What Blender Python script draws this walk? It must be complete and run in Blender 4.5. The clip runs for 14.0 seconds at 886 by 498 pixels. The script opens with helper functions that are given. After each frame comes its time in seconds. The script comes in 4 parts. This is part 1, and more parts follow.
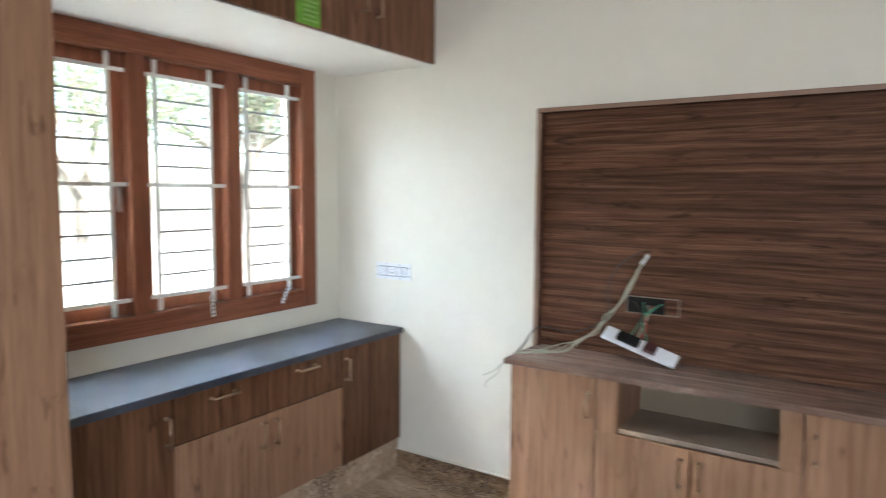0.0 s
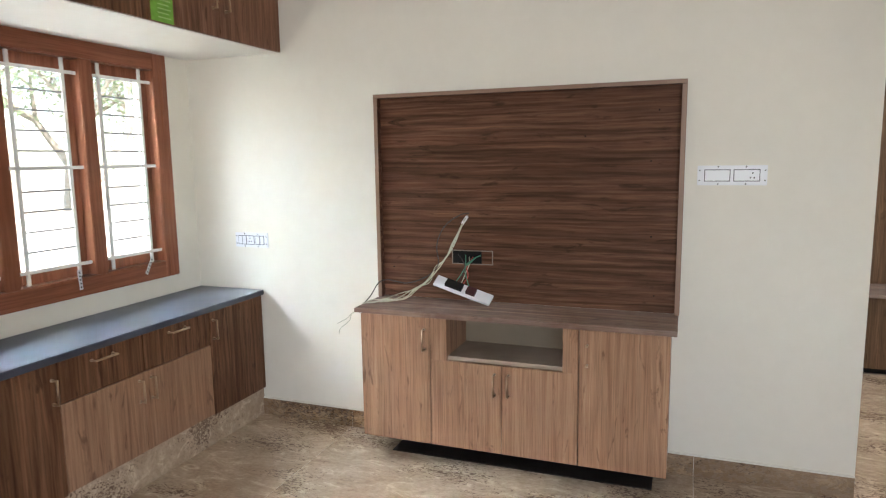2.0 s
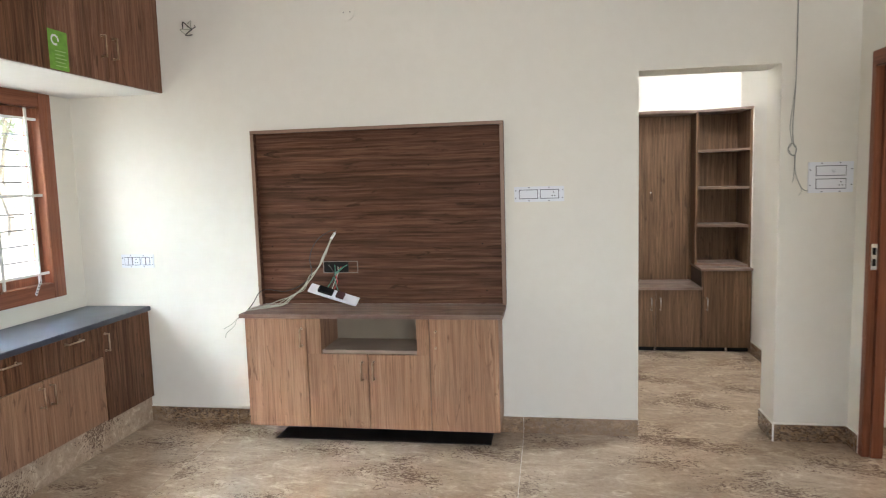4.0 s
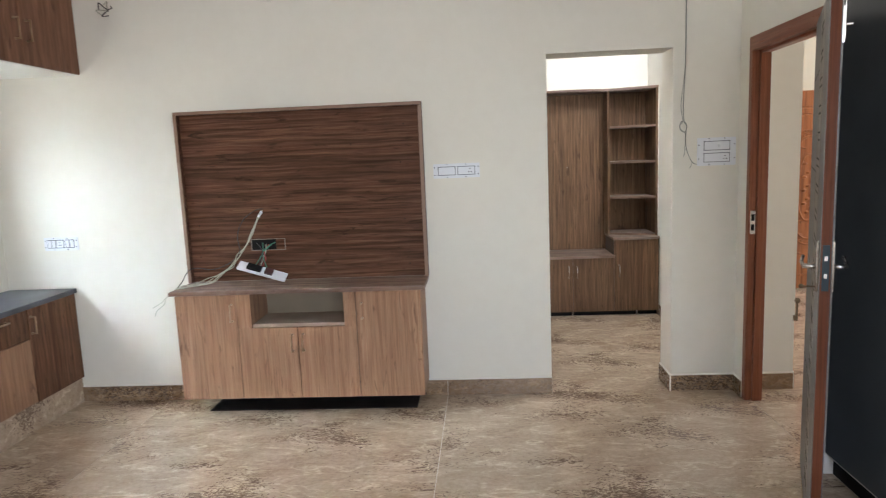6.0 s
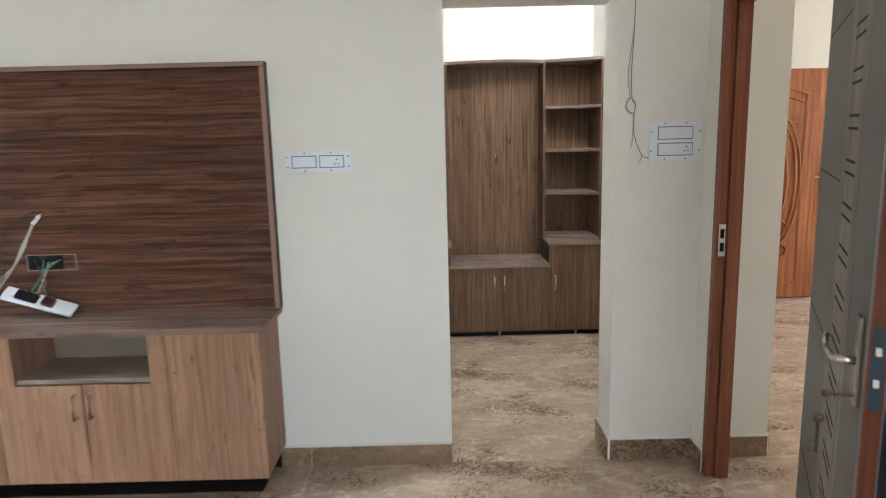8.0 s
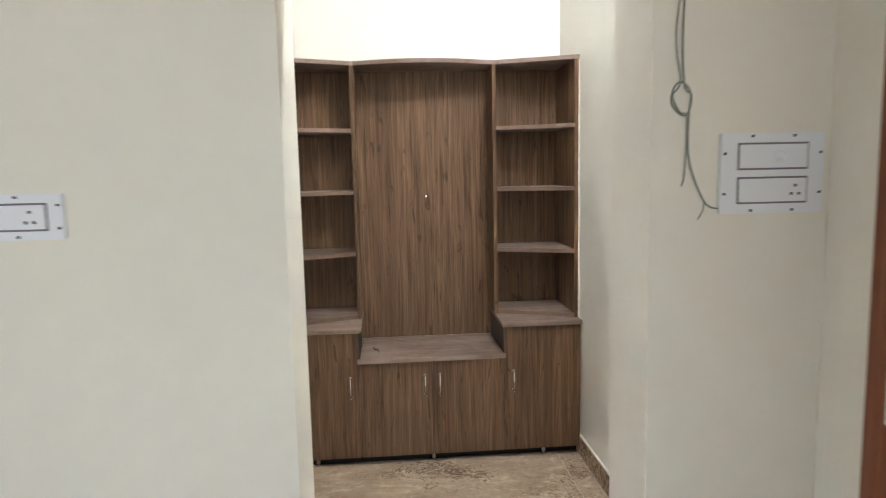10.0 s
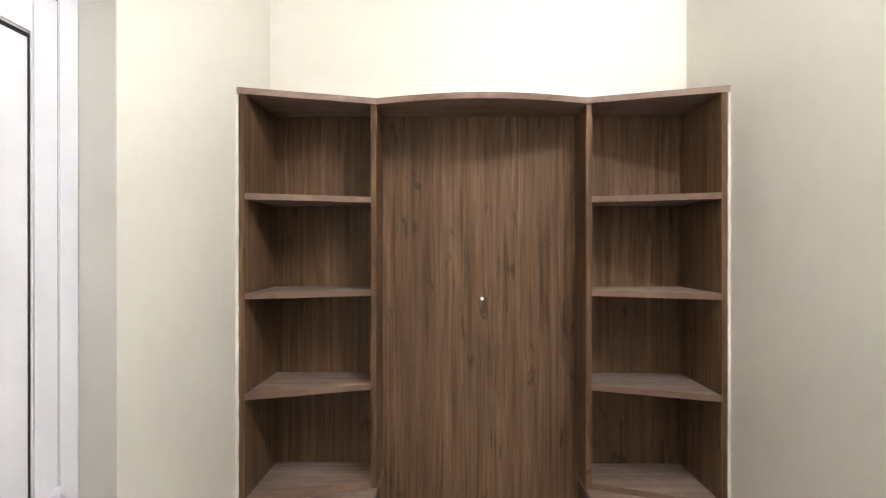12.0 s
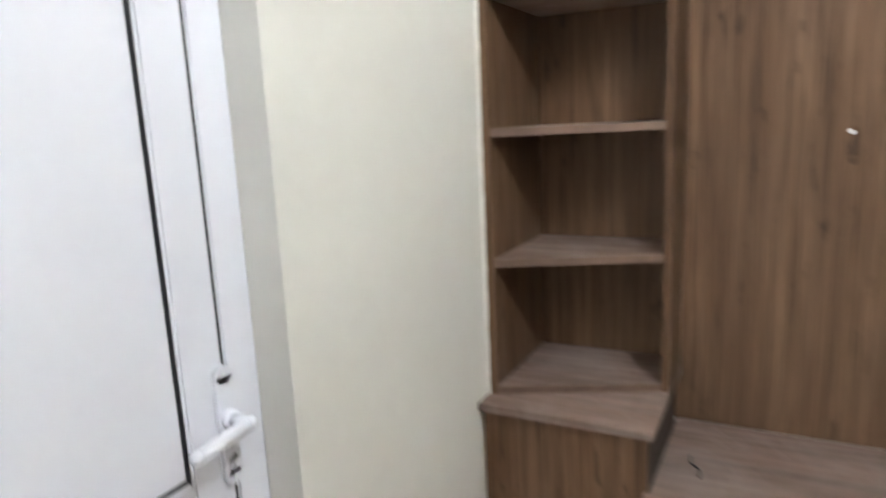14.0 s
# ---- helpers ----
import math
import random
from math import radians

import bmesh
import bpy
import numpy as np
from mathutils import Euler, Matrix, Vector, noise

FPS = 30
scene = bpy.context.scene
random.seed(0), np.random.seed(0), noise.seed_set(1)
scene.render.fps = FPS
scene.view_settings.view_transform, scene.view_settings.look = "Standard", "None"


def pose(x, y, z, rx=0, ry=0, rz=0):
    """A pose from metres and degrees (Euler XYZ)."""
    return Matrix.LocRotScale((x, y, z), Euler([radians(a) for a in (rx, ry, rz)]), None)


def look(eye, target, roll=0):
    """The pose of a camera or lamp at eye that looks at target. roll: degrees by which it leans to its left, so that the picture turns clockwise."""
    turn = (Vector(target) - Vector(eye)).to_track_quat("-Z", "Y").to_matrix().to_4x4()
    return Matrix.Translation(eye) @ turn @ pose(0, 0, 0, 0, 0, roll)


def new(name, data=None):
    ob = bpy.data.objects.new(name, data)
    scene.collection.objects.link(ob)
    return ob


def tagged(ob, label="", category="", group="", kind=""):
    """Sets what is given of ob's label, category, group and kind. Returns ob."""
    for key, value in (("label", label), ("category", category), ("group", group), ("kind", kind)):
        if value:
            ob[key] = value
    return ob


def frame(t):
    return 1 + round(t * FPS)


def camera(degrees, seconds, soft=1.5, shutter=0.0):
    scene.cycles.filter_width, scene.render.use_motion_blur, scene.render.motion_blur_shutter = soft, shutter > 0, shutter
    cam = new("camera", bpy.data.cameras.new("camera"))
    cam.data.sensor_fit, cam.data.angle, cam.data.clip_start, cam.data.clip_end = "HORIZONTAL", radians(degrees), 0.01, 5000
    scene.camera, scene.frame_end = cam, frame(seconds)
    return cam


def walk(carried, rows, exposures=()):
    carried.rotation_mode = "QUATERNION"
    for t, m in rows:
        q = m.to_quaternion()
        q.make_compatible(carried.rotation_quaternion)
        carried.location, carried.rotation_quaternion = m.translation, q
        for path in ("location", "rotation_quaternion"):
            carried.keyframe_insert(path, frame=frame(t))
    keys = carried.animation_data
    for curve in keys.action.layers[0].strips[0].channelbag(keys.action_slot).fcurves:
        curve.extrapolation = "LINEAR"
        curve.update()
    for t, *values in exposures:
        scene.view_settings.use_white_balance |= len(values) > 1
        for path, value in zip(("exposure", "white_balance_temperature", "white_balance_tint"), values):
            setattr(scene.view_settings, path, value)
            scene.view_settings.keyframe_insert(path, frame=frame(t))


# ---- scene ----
cam = camera(68.5, 14.0, soft=1.1, shutter=0.5)
PATH = [
    (0, (-0.021, 0.068, 1.477), (-1.117, 1.732, 1.308), 0.4),
    (0.5, (0.012, -0.003, 1.517), (-0.787, 1.818, 1.306), -0.5),
    (1, (0.029, -0.093, 1.477), (-0.646, 1.766, 1.181), 0.1),
    (1.5, (0.142, -0.218, 1.513), (-0.518, 1.644, 1.201), 0.2),
    (2, (0.257, -0.373, 1.527), (-0.438, 1.482, 1.25), -0.8),
    (2.5, (0.242, -0.607, 1.53), (-0.256, 1.318, 1.316), -1.1),
    (3, (0.393, -0.742, 1.543), (0.029, 1.215, 1.344), -1.5),
    (3.2, (0.426, -0.801, 1.529), (0.061, 1.156, 1.333), -1.4),
    (5.3, (0.532, -1.265, 1.519), (0.363, 0.712, 1.268), -2.2),
    (5.5, (0.535, -1.283, 1.525), (0.384, 0.694, 1.266), -2.2),
    (6, (0.602, -1.222, 1.528), (0.473, 0.753, 1.244), -2.4),
    (6.5, (0.717, -1.022, 1.519), (0.643, 0.955, 1.225), -2.4),
    (7, (0.81, -0.787, 1.513), (0.759, 1.186, 1.195), -1.9),
    (7.5, (0.86, -0.431, 1.519), (0.846, 1.538, 1.169), -2.2),
    (8, (0.977, -0.07, 1.536), (0.978, 1.9, 1.19), -1.4),
    (8.5, (1.025, 0.294, 1.514), (1.073, 2.277, 1.258), -0.6),
    (9, (1.076, 0.656, 1.489), (1.232, 2.642, 1.31), -1.3),
    (9.2, (1.109, 0.818, 1.507), (1.268, 2.803, 1.322), -1.5),
    (11.3, (1.315, 2.445, 1.47), (1.466, 4.416, 1.161), -0.1),
    (11.5, (1.332, 2.549, 1.45), (1.425, 4.535, 1.24), -0.2),
    (12, (1.304, 2.698, 1.554), (1.274, 4.698, 1.55), -0.0),
    (12.5, (1.372, 2.755, 1.476), (1.246, 4.75, 1.389), -0.9),
    (13, (1.414, 2.854, 1.394), (1.214, 4.787, 0.92), -0.8),
    (13.5, (1.313, 3.071, 1.396), (0.879, 4.951, 0.871), -1.1),
    (14, (1.272, 3.296, 1.429), (0.357, 5.033, 1.048), -2.7),
]
EXPOSURE = 2.1
LIGHT = [(0.0, EXPOSURE + 0.10, 6250, 11), (1.0, EXPOSURE + 0.14, 6500, 12), (1.5, EXPOSURE + 0.14, 6600, 13), (3.0, EXPOSURE + 0.36, 6600, 13), (5.5, EXPOSURE + 0.22, 6400, 13), (7.0, EXPOSURE + 0.28, 6250, 12), (7.5, EXPOSURE + 0.26, 6150, 11),
         (9.0, EXPOSURE + 0.20, 6200, 10), (11.5, EXPOSURE + 0.48, 6750, 12), (12.0, EXPOSURE + 0.16, 6750, 14), (12.5, EXPOSURE + 0.03, 6700, 15), (13.0, EXPOSURE + 0.58, 6600, 13), (13.5, EXPOSURE + 0.60, 6300, 11), (14.0, EXPOSURE + 0.28, 6200, 11)]
walk(cam, [(t, look(eye, target, roll)) for t, eye, target, roll in PATH], exposures=LIGHT)

# ---- light ----
world = bpy.data.worlds.new("sky")
scene.world = world
world.use_nodes = True
wn = world.node_tree.nodes
sky = wn.new("ShaderNodeTexSky")
sky.sky_type = "NISHITA"
sky.sun_disc = False
sky.sun_elevation, sky.sun_rotation = radians(55), radians(80)
world.node_tree.links.new(sky.outputs[0], wn["Background"].inputs[0])
wn["Background"].inputs[1].default_value = 0.15


def lamp(name, kind, m, energy, colour=(1, 1, 1), size=None):
    data = bpy.data.lights.new(name, kind)
    data.energy, data.color = energy, colour
    if kind == "AREA":
        data.shape, (data.size, data.size_y) = "RECTANGLE", size
    ob = new(name, data)
    ob.matrix_world = m
    return ob


sun = lamp("sun", "SUN", look((6, 1.5, 10), (0, 0, 0)), 4.6, (1.0, 0.95, 0.88))
sun.data.angle = radians(0.53)
# Lamp in an unseen rear window, added to light the room from behind
lamp("daylight_rear_window", "AREA", look((1.325, -3.28, 1.6), (0.7, 0, 1.4)), 18, (0.89, 0.95, 1.0), (2.4, 1.65))
# Added lamp brightens surfaces that face east; its window is unseen
lamp("daylight_east_window", "AREA", look((2.83, -2.38, 1.6), (-0.4, 1.2, 1.3)), 22, (0.91, 0.96, 1.0), (1.2, 1.6))
# Unseen panel added outside for sky light, set for the worktop's shadow edge
lamp("daylight_side_window", "AREA", look((-6.6, 1.0, 4.78), (-2.2, 2.0, 1.3)), 2650, (0.80, 0.91, 1.0), (5.0, 1.45))
bulb = lamp("wall_light_bulb", "POINT", pose(2.07, 3.40, 2.90), 12.6, (0.93, 0.96, 1.0))
bulb.data.shadow_soft_size = 0.035
# Hall window is unseen; this lamp and its opening are added for brightness
lamp("daylight_hall_window", "AREA", look((6.9, 4.55, 1.75), (3, 4.6, 0.9)), 19, (0.95, 0.97, 1.0), (2.3, 1.7))


# ---- materials ----
def material(name):
    m = bpy.data.materials.new(name)
    m.use_nodes = True
    t = m.node_tree
    return m, t.nodes, t.links, t.nodes["Principled BSDF"]


def coords(n, l, scale=(1, 1, 1)):
    c = n.new("ShaderNodeTexCoord")
    m = n.new("ShaderNodeMapping")
    m.inputs["Scale"].default_value = scale
    l.new(c.outputs["Object"], m.inputs[0])
    return m.outputs[0]


def noise_tex(n, l, vec, scale, detail=4, rough=0.5, distort=0.0):
    t = n.new("ShaderNodeTexNoise")
    l.new(vec, t.inputs["Vector"])
    t.inputs["Scale"].default_value, t.inputs["Detail"].default_value = scale, detail
    t.inputs["Roughness"].default_value, t.inputs["Distortion"].default_value = rough, distort
    return t.outputs[0]


def ramp(n, l, fac, stops):
    r = n.new("ShaderNodeValToRGB")
    e = r.color_ramp.elements
    while len(e) < len(stops):
        e.new(0.5)
    for k, (p, c) in zip(e, stops):
        k.position, k.color = p, (*c, 1) if len(c) == 3 else c
    l.new(fac, r.inputs[0])
    return r.outputs[0]


def mix(n, l, fac, a, b, mode="MIX"):
    m = n.new("ShaderNodeMix")
    m.data_type, m.blend_type = "RGBA", mode
    for sock, v in ((m.inputs[0], fac), (m.inputs[6], a), (m.inputs[7], b)):
        if isinstance(v, (int, float)):
            sock.default_value = v
        elif isinstance(v, tuple):
            sock.default_value = (*v, 1)
        else:
            l.new(v, sock)
    return m.outputs[2]


def bump(n, l, b, height, strength, dist=0.002):
    k = n.new("ShaderNodeBump")
    k.inputs["Strength"].default_value, k.inputs["Distance"].default_value = strength, dist
    l.new(height, k.inputs["Height"])
    l.new(k.outputs[0], b.inputs["Normal"])


def plain(name, colour, rough=0.5, metal=0.0, vary=0.08, scale=8.0, relief=0.0):
    m, n, l, b = material(name)
    v = coords(n, l)
    f = noise_tex(n, l, v, scale, 5)
    lo = tuple(c * (1 - vary) for c in colour)
    hi = tuple(min(1, c * (1 + vary)) for c in colour)
    l.new(ramp(n, l, f, [(0.3, lo), (0.7, hi)]), b.inputs["Base Color"])
    r = ramp(n, l, noise_tex(n, l, v, scale * 4, 3), [(0.3, (rough * 0.96,) * 3), (0.7, (min(1, rough * 1.04),) * 3)])
    l.new(r, b.inputs["Roughness"])
    b.inputs["Metallic"].default_value = metal
    if relief:
        bump(n, l, b, noise_tex(n, l, v, 90, 4), relief)
    return m


def wood(name, dark, mid, light, axis="Z", rough=0.45, grain=1.0, fine=1.0, knots=0.7, lines=0.38, dust=0.0, bands=0.5):
    """Laminate with a printed grain that runs along the axis."""
    m, n, l, b = material(name)
    s = {"X": (0.03, 1, 1), "Y": (1, 0.03, 1), "Z": (1, 1, 0.03)}[axis]
    info = n.new("ShaderNodeObjectInfo")
    c = n.new("ShaderNodeTexCoord")
    shift = n.new("ShaderNodeVectorMath")
    shift.operation = "MULTIPLY_ADD"
    k = n.new("ShaderNodeCombineXYZ")
    for i in range(3):
        l.new(info.outputs["Random"], k.inputs[i])
    l.new(k.outputs[0], shift.inputs[0])
    shift.inputs[1].default_value = (7.3, 5.1, 9.7)
    l.new(c.outputs["Object"], shift.inputs[2])
    sway = n.new("ShaderNodeTexNoise")
    sway.inputs["Scale"].default_value = 2.2 * grain
    sway.inputs["Detail"].default_value = 3
    l.new(shift.outputs[0], sway.inputs["Vector"])
    wav = n.new("ShaderNodeVectorMath")
    wav.operation = "MULTIPLY_ADD"
    l.new(sway.outputs["Color"], wav.inputs[0])
    wav.inputs[1].default_value = (0.022, 0.022, 0.022)
    l.new(shift.outputs[0], wav.inputs[2])
    mp = n.new("ShaderNodeMapping")
    mp.inputs["Scale"].default_value = s
    l.new(wav.outputs[0], mp.inputs[0])
    v = mp.outputs[0]
    broad = noise_tex(n, l, v, 6 * grain, 3, 0.55, 0.8)
    mid_f = noise_tex(n, l, v, 60 * grain, 7, 0.62, 0.3)
    line_f = noise_tex(n, l, v, 150 * grain, 4, 0.6, 0.6)
    col = ramp(n, l, mid_f, [(0.36, dark), (0.50, mid), (0.66, light)])
    col = mix(n, l, ramp(n, l, broad, [(0.36, (0, 0, 0)), (0.64, (1, 1, 1))]), mix(n, l, 0.5, col, dark), col)
    mpb = n.new("ShaderNodeMapping")
    mpb.inputs["Scale"].default_value = tuple(0.06 if q < 0.5 else 1 for q in s)
    l.new(wav.outputs[0], mpb.inputs[0])
    band = noise_tex(n, l, mpb.outputs[0], 21 * grain, 4, 0.6, 1.4)
    col = mix(n, l, bands, col, ramp(n, l, band, [(0.33, (0.42, 0.38, 0.36)), (0.50, (0.97, 0.97, 0.97)), (0.66, (1.4, 1.38, 1.33))]), "MULTIPLY")
    col = mix(n, l, ramp(n, l, line_f, [(0.36, (lines,) * 3), (0.44, (0, 0, 0))]), col, tuple(q * 0.7 for q in dark))
    s2 = tuple(q * (0.35 if q < 0.5 else 1) for q in s)
    mp2 = n.new("ShaderNodeMapping")
    mp2.inputs["Scale"].default_value = s2
    l.new(shift.outputs[0], mp2.inputs[0])
    pores = noise_tex(n, l, mp2.outputs[0], 230, 3, 0.7)
    col = mix(n, l, 0.55 * fine, col, ramp(n, l, pores, [(0.36, (0.35, 0.33, 0.3)), (0.5, (1, 1, 1))]), "MULTIPLY")
    mp3 = n.new("ShaderNodeMapping")
    mp3.inputs["Scale"].default_value = tuple(0.2 if q < 0.5 else 1 for q in s)
    l.new(shift.outputs[0], mp3.inputs[0])
    kn = noise_tex(n, l, mp3.outputs[0], 24, 5, 0.62, 1.0)
    col = mix(n, l, ramp(n, l, kn, [(0.60, (0, 0, 0)), (0.67, (knots,) * 3)]), col, tuple(q * 0.45 for q in dark))
    if dust:
        dn = noise_tex(n, l, c.outputs["Object"], 5, 6, 0.65, 0.8)
        col = mix(n, l, ramp(n, l, dn, [(0.40, (dust * 0.2,) * 3), (0.62, (dust,) * 3)]), col, (0.42, 0.37, 0.335))
    l.new(col, b.inputs["Base Color"])
    l.new(ramp(n, l, mid_f, [(0.3, (rough * 1.2,) * 3), (0.7, (rough * 0.85,) * 3)]), b.inputs["Roughness"])
    b.inputs["Specular IOR Level"].default_value = 0.16
    bump(n, l, b, pores, 0.12, 0.001)
    return m


LW_D, LW_M, LW_L = (0.275, 0.148, 0.088), (0.350, 0.200, 0.123), (0.405, 0.245, 0.155)
light_wood_z = wood("light_walnut_laminate", LW_D, LW_M, LW_L, "Z", lines=0.26, fine=0.75, bands=0.28)
DW = ((0.085, 0.035, 0.017), (0.165, 0.077, 0.040), (0.235, 0.120, 0.067))
dark_wood_z = wood("dark_walnut_laminate", *DW, "Z")
panel_wood_x = wood("dark_walnut_panel", (0.062, 0.025, 0.013), (0.122, 0.054, 0.031), (0.195, 0.096, 0.057), "X", 0.55, 0.9, fine=0.75, lines=0.45, bands=0.55)
top_wood_x = wood("walnut_top", (0.16, 0.088, 0.062), (0.225, 0.132, 0.096), (0.29, 0.18, 0.135), "X", 0.45, dust=0.22)
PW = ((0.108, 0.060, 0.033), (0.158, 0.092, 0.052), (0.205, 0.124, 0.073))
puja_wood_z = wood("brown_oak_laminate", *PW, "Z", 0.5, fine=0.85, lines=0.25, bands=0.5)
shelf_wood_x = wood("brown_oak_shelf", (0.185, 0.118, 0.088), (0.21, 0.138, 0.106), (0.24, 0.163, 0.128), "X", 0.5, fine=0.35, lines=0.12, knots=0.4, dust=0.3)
# Darkened in colour so the gaps between door fronts look shaded
carcass = plain("painted_gap_shade_board", (0.05, 0.032, 0.022), 0.7)
shelf_edge = plain("brown_edge_band", (0.155, 0.095, 0.066), 0.5, 0, 0.15, 20)
loft_wood_z = wood("loft_walnut_laminate", (0.16, 0.074, 0.042), (0.25, 0.122, 0.074), (0.33, 0.175, 0.112), "Z")
edge_band = plain("edge_band", (0.27, 0.165, 0.115), 0.45)
teak = wood("polished_teak", (0.20, 0.070, 0.037), (0.275, 0.102, 0.056), (0.34, 0.138, 0.080), "Z", 0.3, 0.7, 0.5, 0.2, bands=0.15)
teak_y = wood("polished_teak_rail", (0.20, 0.070, 0.037), (0.275, 0.102, 0.056), (0.34, 0.138, 0.080), "Y", 0.3, 0.7, 0.5, 0.2, bands=0.15)
leaf_teak = wood("dark_teak_edge", (0.10, 0.029, 0.012), (0.145, 0.042, 0.018), (0.18, 0.054, 0.023), "Z", 0.5, 0.7, 0.5, 0.2)
orange_teak = wood("orange_teak", (0.24, 0.080, 0.030), (0.33, 0.122, 0.046), (0.41, 0.165, 0.068), "Z", 0.35, 0.6, 0.4, 0.2)


def wall_paint(name, colour):
    m, n, l, b = material(name)
    v = coords(n, l)
    big = noise_tex(n, l, v, 0.9, 4)
    lo = tuple(c * 0.97 for c in colour)
    col = ramp(n, l, big, [(0.35, lo), (0.65, colour)])
    smear = noise_tex(n, l, v, 14, 5, 0.6)
    col = mix(n, l, 0.10, col, ramp(n, l, smear, [(0.4, (0.86, 0.84, 0.8)), (0.6, (1, 1, 1))]), "MULTIPLY")
    l.new(col, b.inputs["Base Color"])
    b.inputs["Roughness"].default_value = 0.55
    bump(n, l, b, noise_tex(n, l, v, 60, 5, 0.6), 0.12, 0.003)
    return m


paint = wall_paint("cream_paint", (0.80, 0.77, 0.69))
cream = wall_paint("yellow_cream_paint", (0.80, 0.785, 0.725))
# Same cream made darker in colour to offset the added hall lamp
hall_cream = wall_paint("lowered_hall_cream", (0.66, 0.62, 0.51))
white_paint = wall_paint("white_ceiling_paint", (0.84, 0.83, 0.80))


def stone(name, base, warm, dark, polish=0.16, axis="X"):
    """Polished veined stone: long pale and tan streaks and clusters of small dark flecks along the axis."""
    m, n, l, b = material(name)

    def along(stretch):
        return coords(n, l, {"X": (stretch, 1, 1), "Y": (1, stretch, 1)}[axis])

    cloud = noise_tex(n, l, along(0.6), 3.2, 8, 0.66, 1.3)
    col = ramp(n, l, cloud, [(0.36, warm), (0.50, base), (0.62, tuple(c * 1.22 for c in base))])
    streak = noise_tex(n, l, along(0.45), 12, 7, 0.68, 1.5)
    col = mix(n, l, ramp(n, l, streak, [(0.53, (0, 0, 0)), (0.63, (0.65, 0.65, 0.65))]), col, tuple(min(0.72, c * 1.6) for c in base))
    col = mix(n, l, ramp(n, l, streak, [(0.36, (0.35, 0.35, 0.35)), (0.44, (0, 0, 0))]), col, tuple(c * 0.72 for c in warm))
    grit = noise_tex(n, l, along(0.7), 55, 5, 0.7)
    col = mix(n, l, 0.45, col, ramp(n, l, grit, [(0.35, (0.58, 0.53, 0.48)), (0.6, (1, 1, 1))]), "MULTIPLY")
    where = noise_tex(n, l, along(0.7), 2.6, 3, 0.5, 0.4)
    speck = noise_tex(n, l, along(0.5), 44, 3, 0.6, 2.4)
    both = n.new("ShaderNodeMath")
    both.operation = "MULTIPLY"
    l.new(where, both.inputs[0])
    l.new(speck, both.inputs[1])
    col = mix(n, l, ramp(n, l, both.outputs[0], [(0.302, (0, 0, 0)), (0.334, (0.8, 0.8, 0.8))]), col, dark)
    l.new(col, b.inputs["Base Color"])
    l.new(ramp(n, l, grit, [(0.3, (polish * 1.4,) * 3), (0.7, (polish * 0.8,) * 3)]), b.inputs["Roughness"])
    return m


floor_tile = stone("polished_stone_tile", (0.475, 0.368, 0.270), (0.40, 0.295, 0.21), (0.12, 0.072, 0.05), 0.07)
base_tile = stone("stone_skirting_tile", (0.29, 0.20, 0.125), (0.24, 0.155, 0.09), (0.08, 0.05, 0.035), 0.25)
grout = plain("grout", (0.62, 0.55, 0.45), 0.8)
grout_white = plain("white_grout", (0.78, 0.75, 0.68), 0.7)
# Bluish base carries the window's sheen in colour; the uneven tone is dust
granite = plain("sheen_and_dust_granite", (0.052, 0.061, 0.084), 0.34, 0, 0.45, 4)
# Base lifted towards blue to hold reflected sheen in the colour
dark_gloss = plain("dark_gloss_laminate", (0.088, 0.094, 0.100), 0.32, 0, 0.15, 4)
dark_gloss.node_tree.nodes["Principled BSDF"].inputs["Specular IOR Level"].default_value = 0.42
# Near-black colour of the sheet that stands in for floor shade
shade_sheet = plain("painted_floor_shade", (0.035, 0.027, 0.024), 0.45, 0, 0.4, 6)
# For black parts, and for shade painted under cabinets and in the wiring box
black = plain("black_plastic_and_shade", (0.008, 0.008, 0.008), 0.6)
black.node_tree.nodes["Principled BSDF"].inputs["Specular IOR Level"].default_value = 0.15
grey_laminate = plain("grey_laminate", (0.135, 0.131, 0.122), 0.4, 0, 0.06, 5)
strip_wood = wood("grey_strip_laminate", (0.24, 0.21, 0.185), (0.30, 0.27, 0.24), (0.36, 0.33, 0.30), "Z", 0.4)
white_bar = plain("white_enamel", (0.78, 0.79, 0.78), 0.35)
plate_white = plain("white_switch_plastic", (0.78, 0.80, 0.84), 0.3, 0, 0.02)
switch_grey = plain("switch_seam_grey", (0.16, 0.17, 0.19), 0.4)
upvc = plain("white_upvc", (0.79, 0.80, 0.87), 0.25, 0, 0.01)
gasket = plain("black_rubber_gasket", (0.01, 0.01, 0.014), 0.6)
brass = plain("brushed_brass", (0.48, 0.34, 0.23), 0.32, 1.0)
steel = plain("chrome_steel", (0.56, 0.54, 0.52), 0.26, 1.0)
lock_steel = plain("brown_lock_steel", (0.30, 0.27, 0.245), 0.25, 1.0)
old_brass = plain("old_key_brass", (0.10, 0.07, 0.04), 0.4, 0.8)
stay_metal = plain("pale_zinc", (0.66, 0.68, 0.72), 0.4, 0.3)
# On the grille rods this grey paints their backlit tone against the window
rod_grey = plain("plain_and_backlit_grey", (0.30, 0.31, 0.33), 0.4)
# Cream back of the niche, its shade put into a darker colour
niche_back = plain("shaded_cream_niche", (0.23, 0.18, 0.125), 0.6, 0, 0.06, 4)
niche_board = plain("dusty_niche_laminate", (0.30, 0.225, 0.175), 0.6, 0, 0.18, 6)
wire_cream = plain("cream_wire", (0.42, 0.42, 0.33), 0.5)
wire_grey = plain("grey_wire", (0.24, 0.25, 0.22), 0.5)
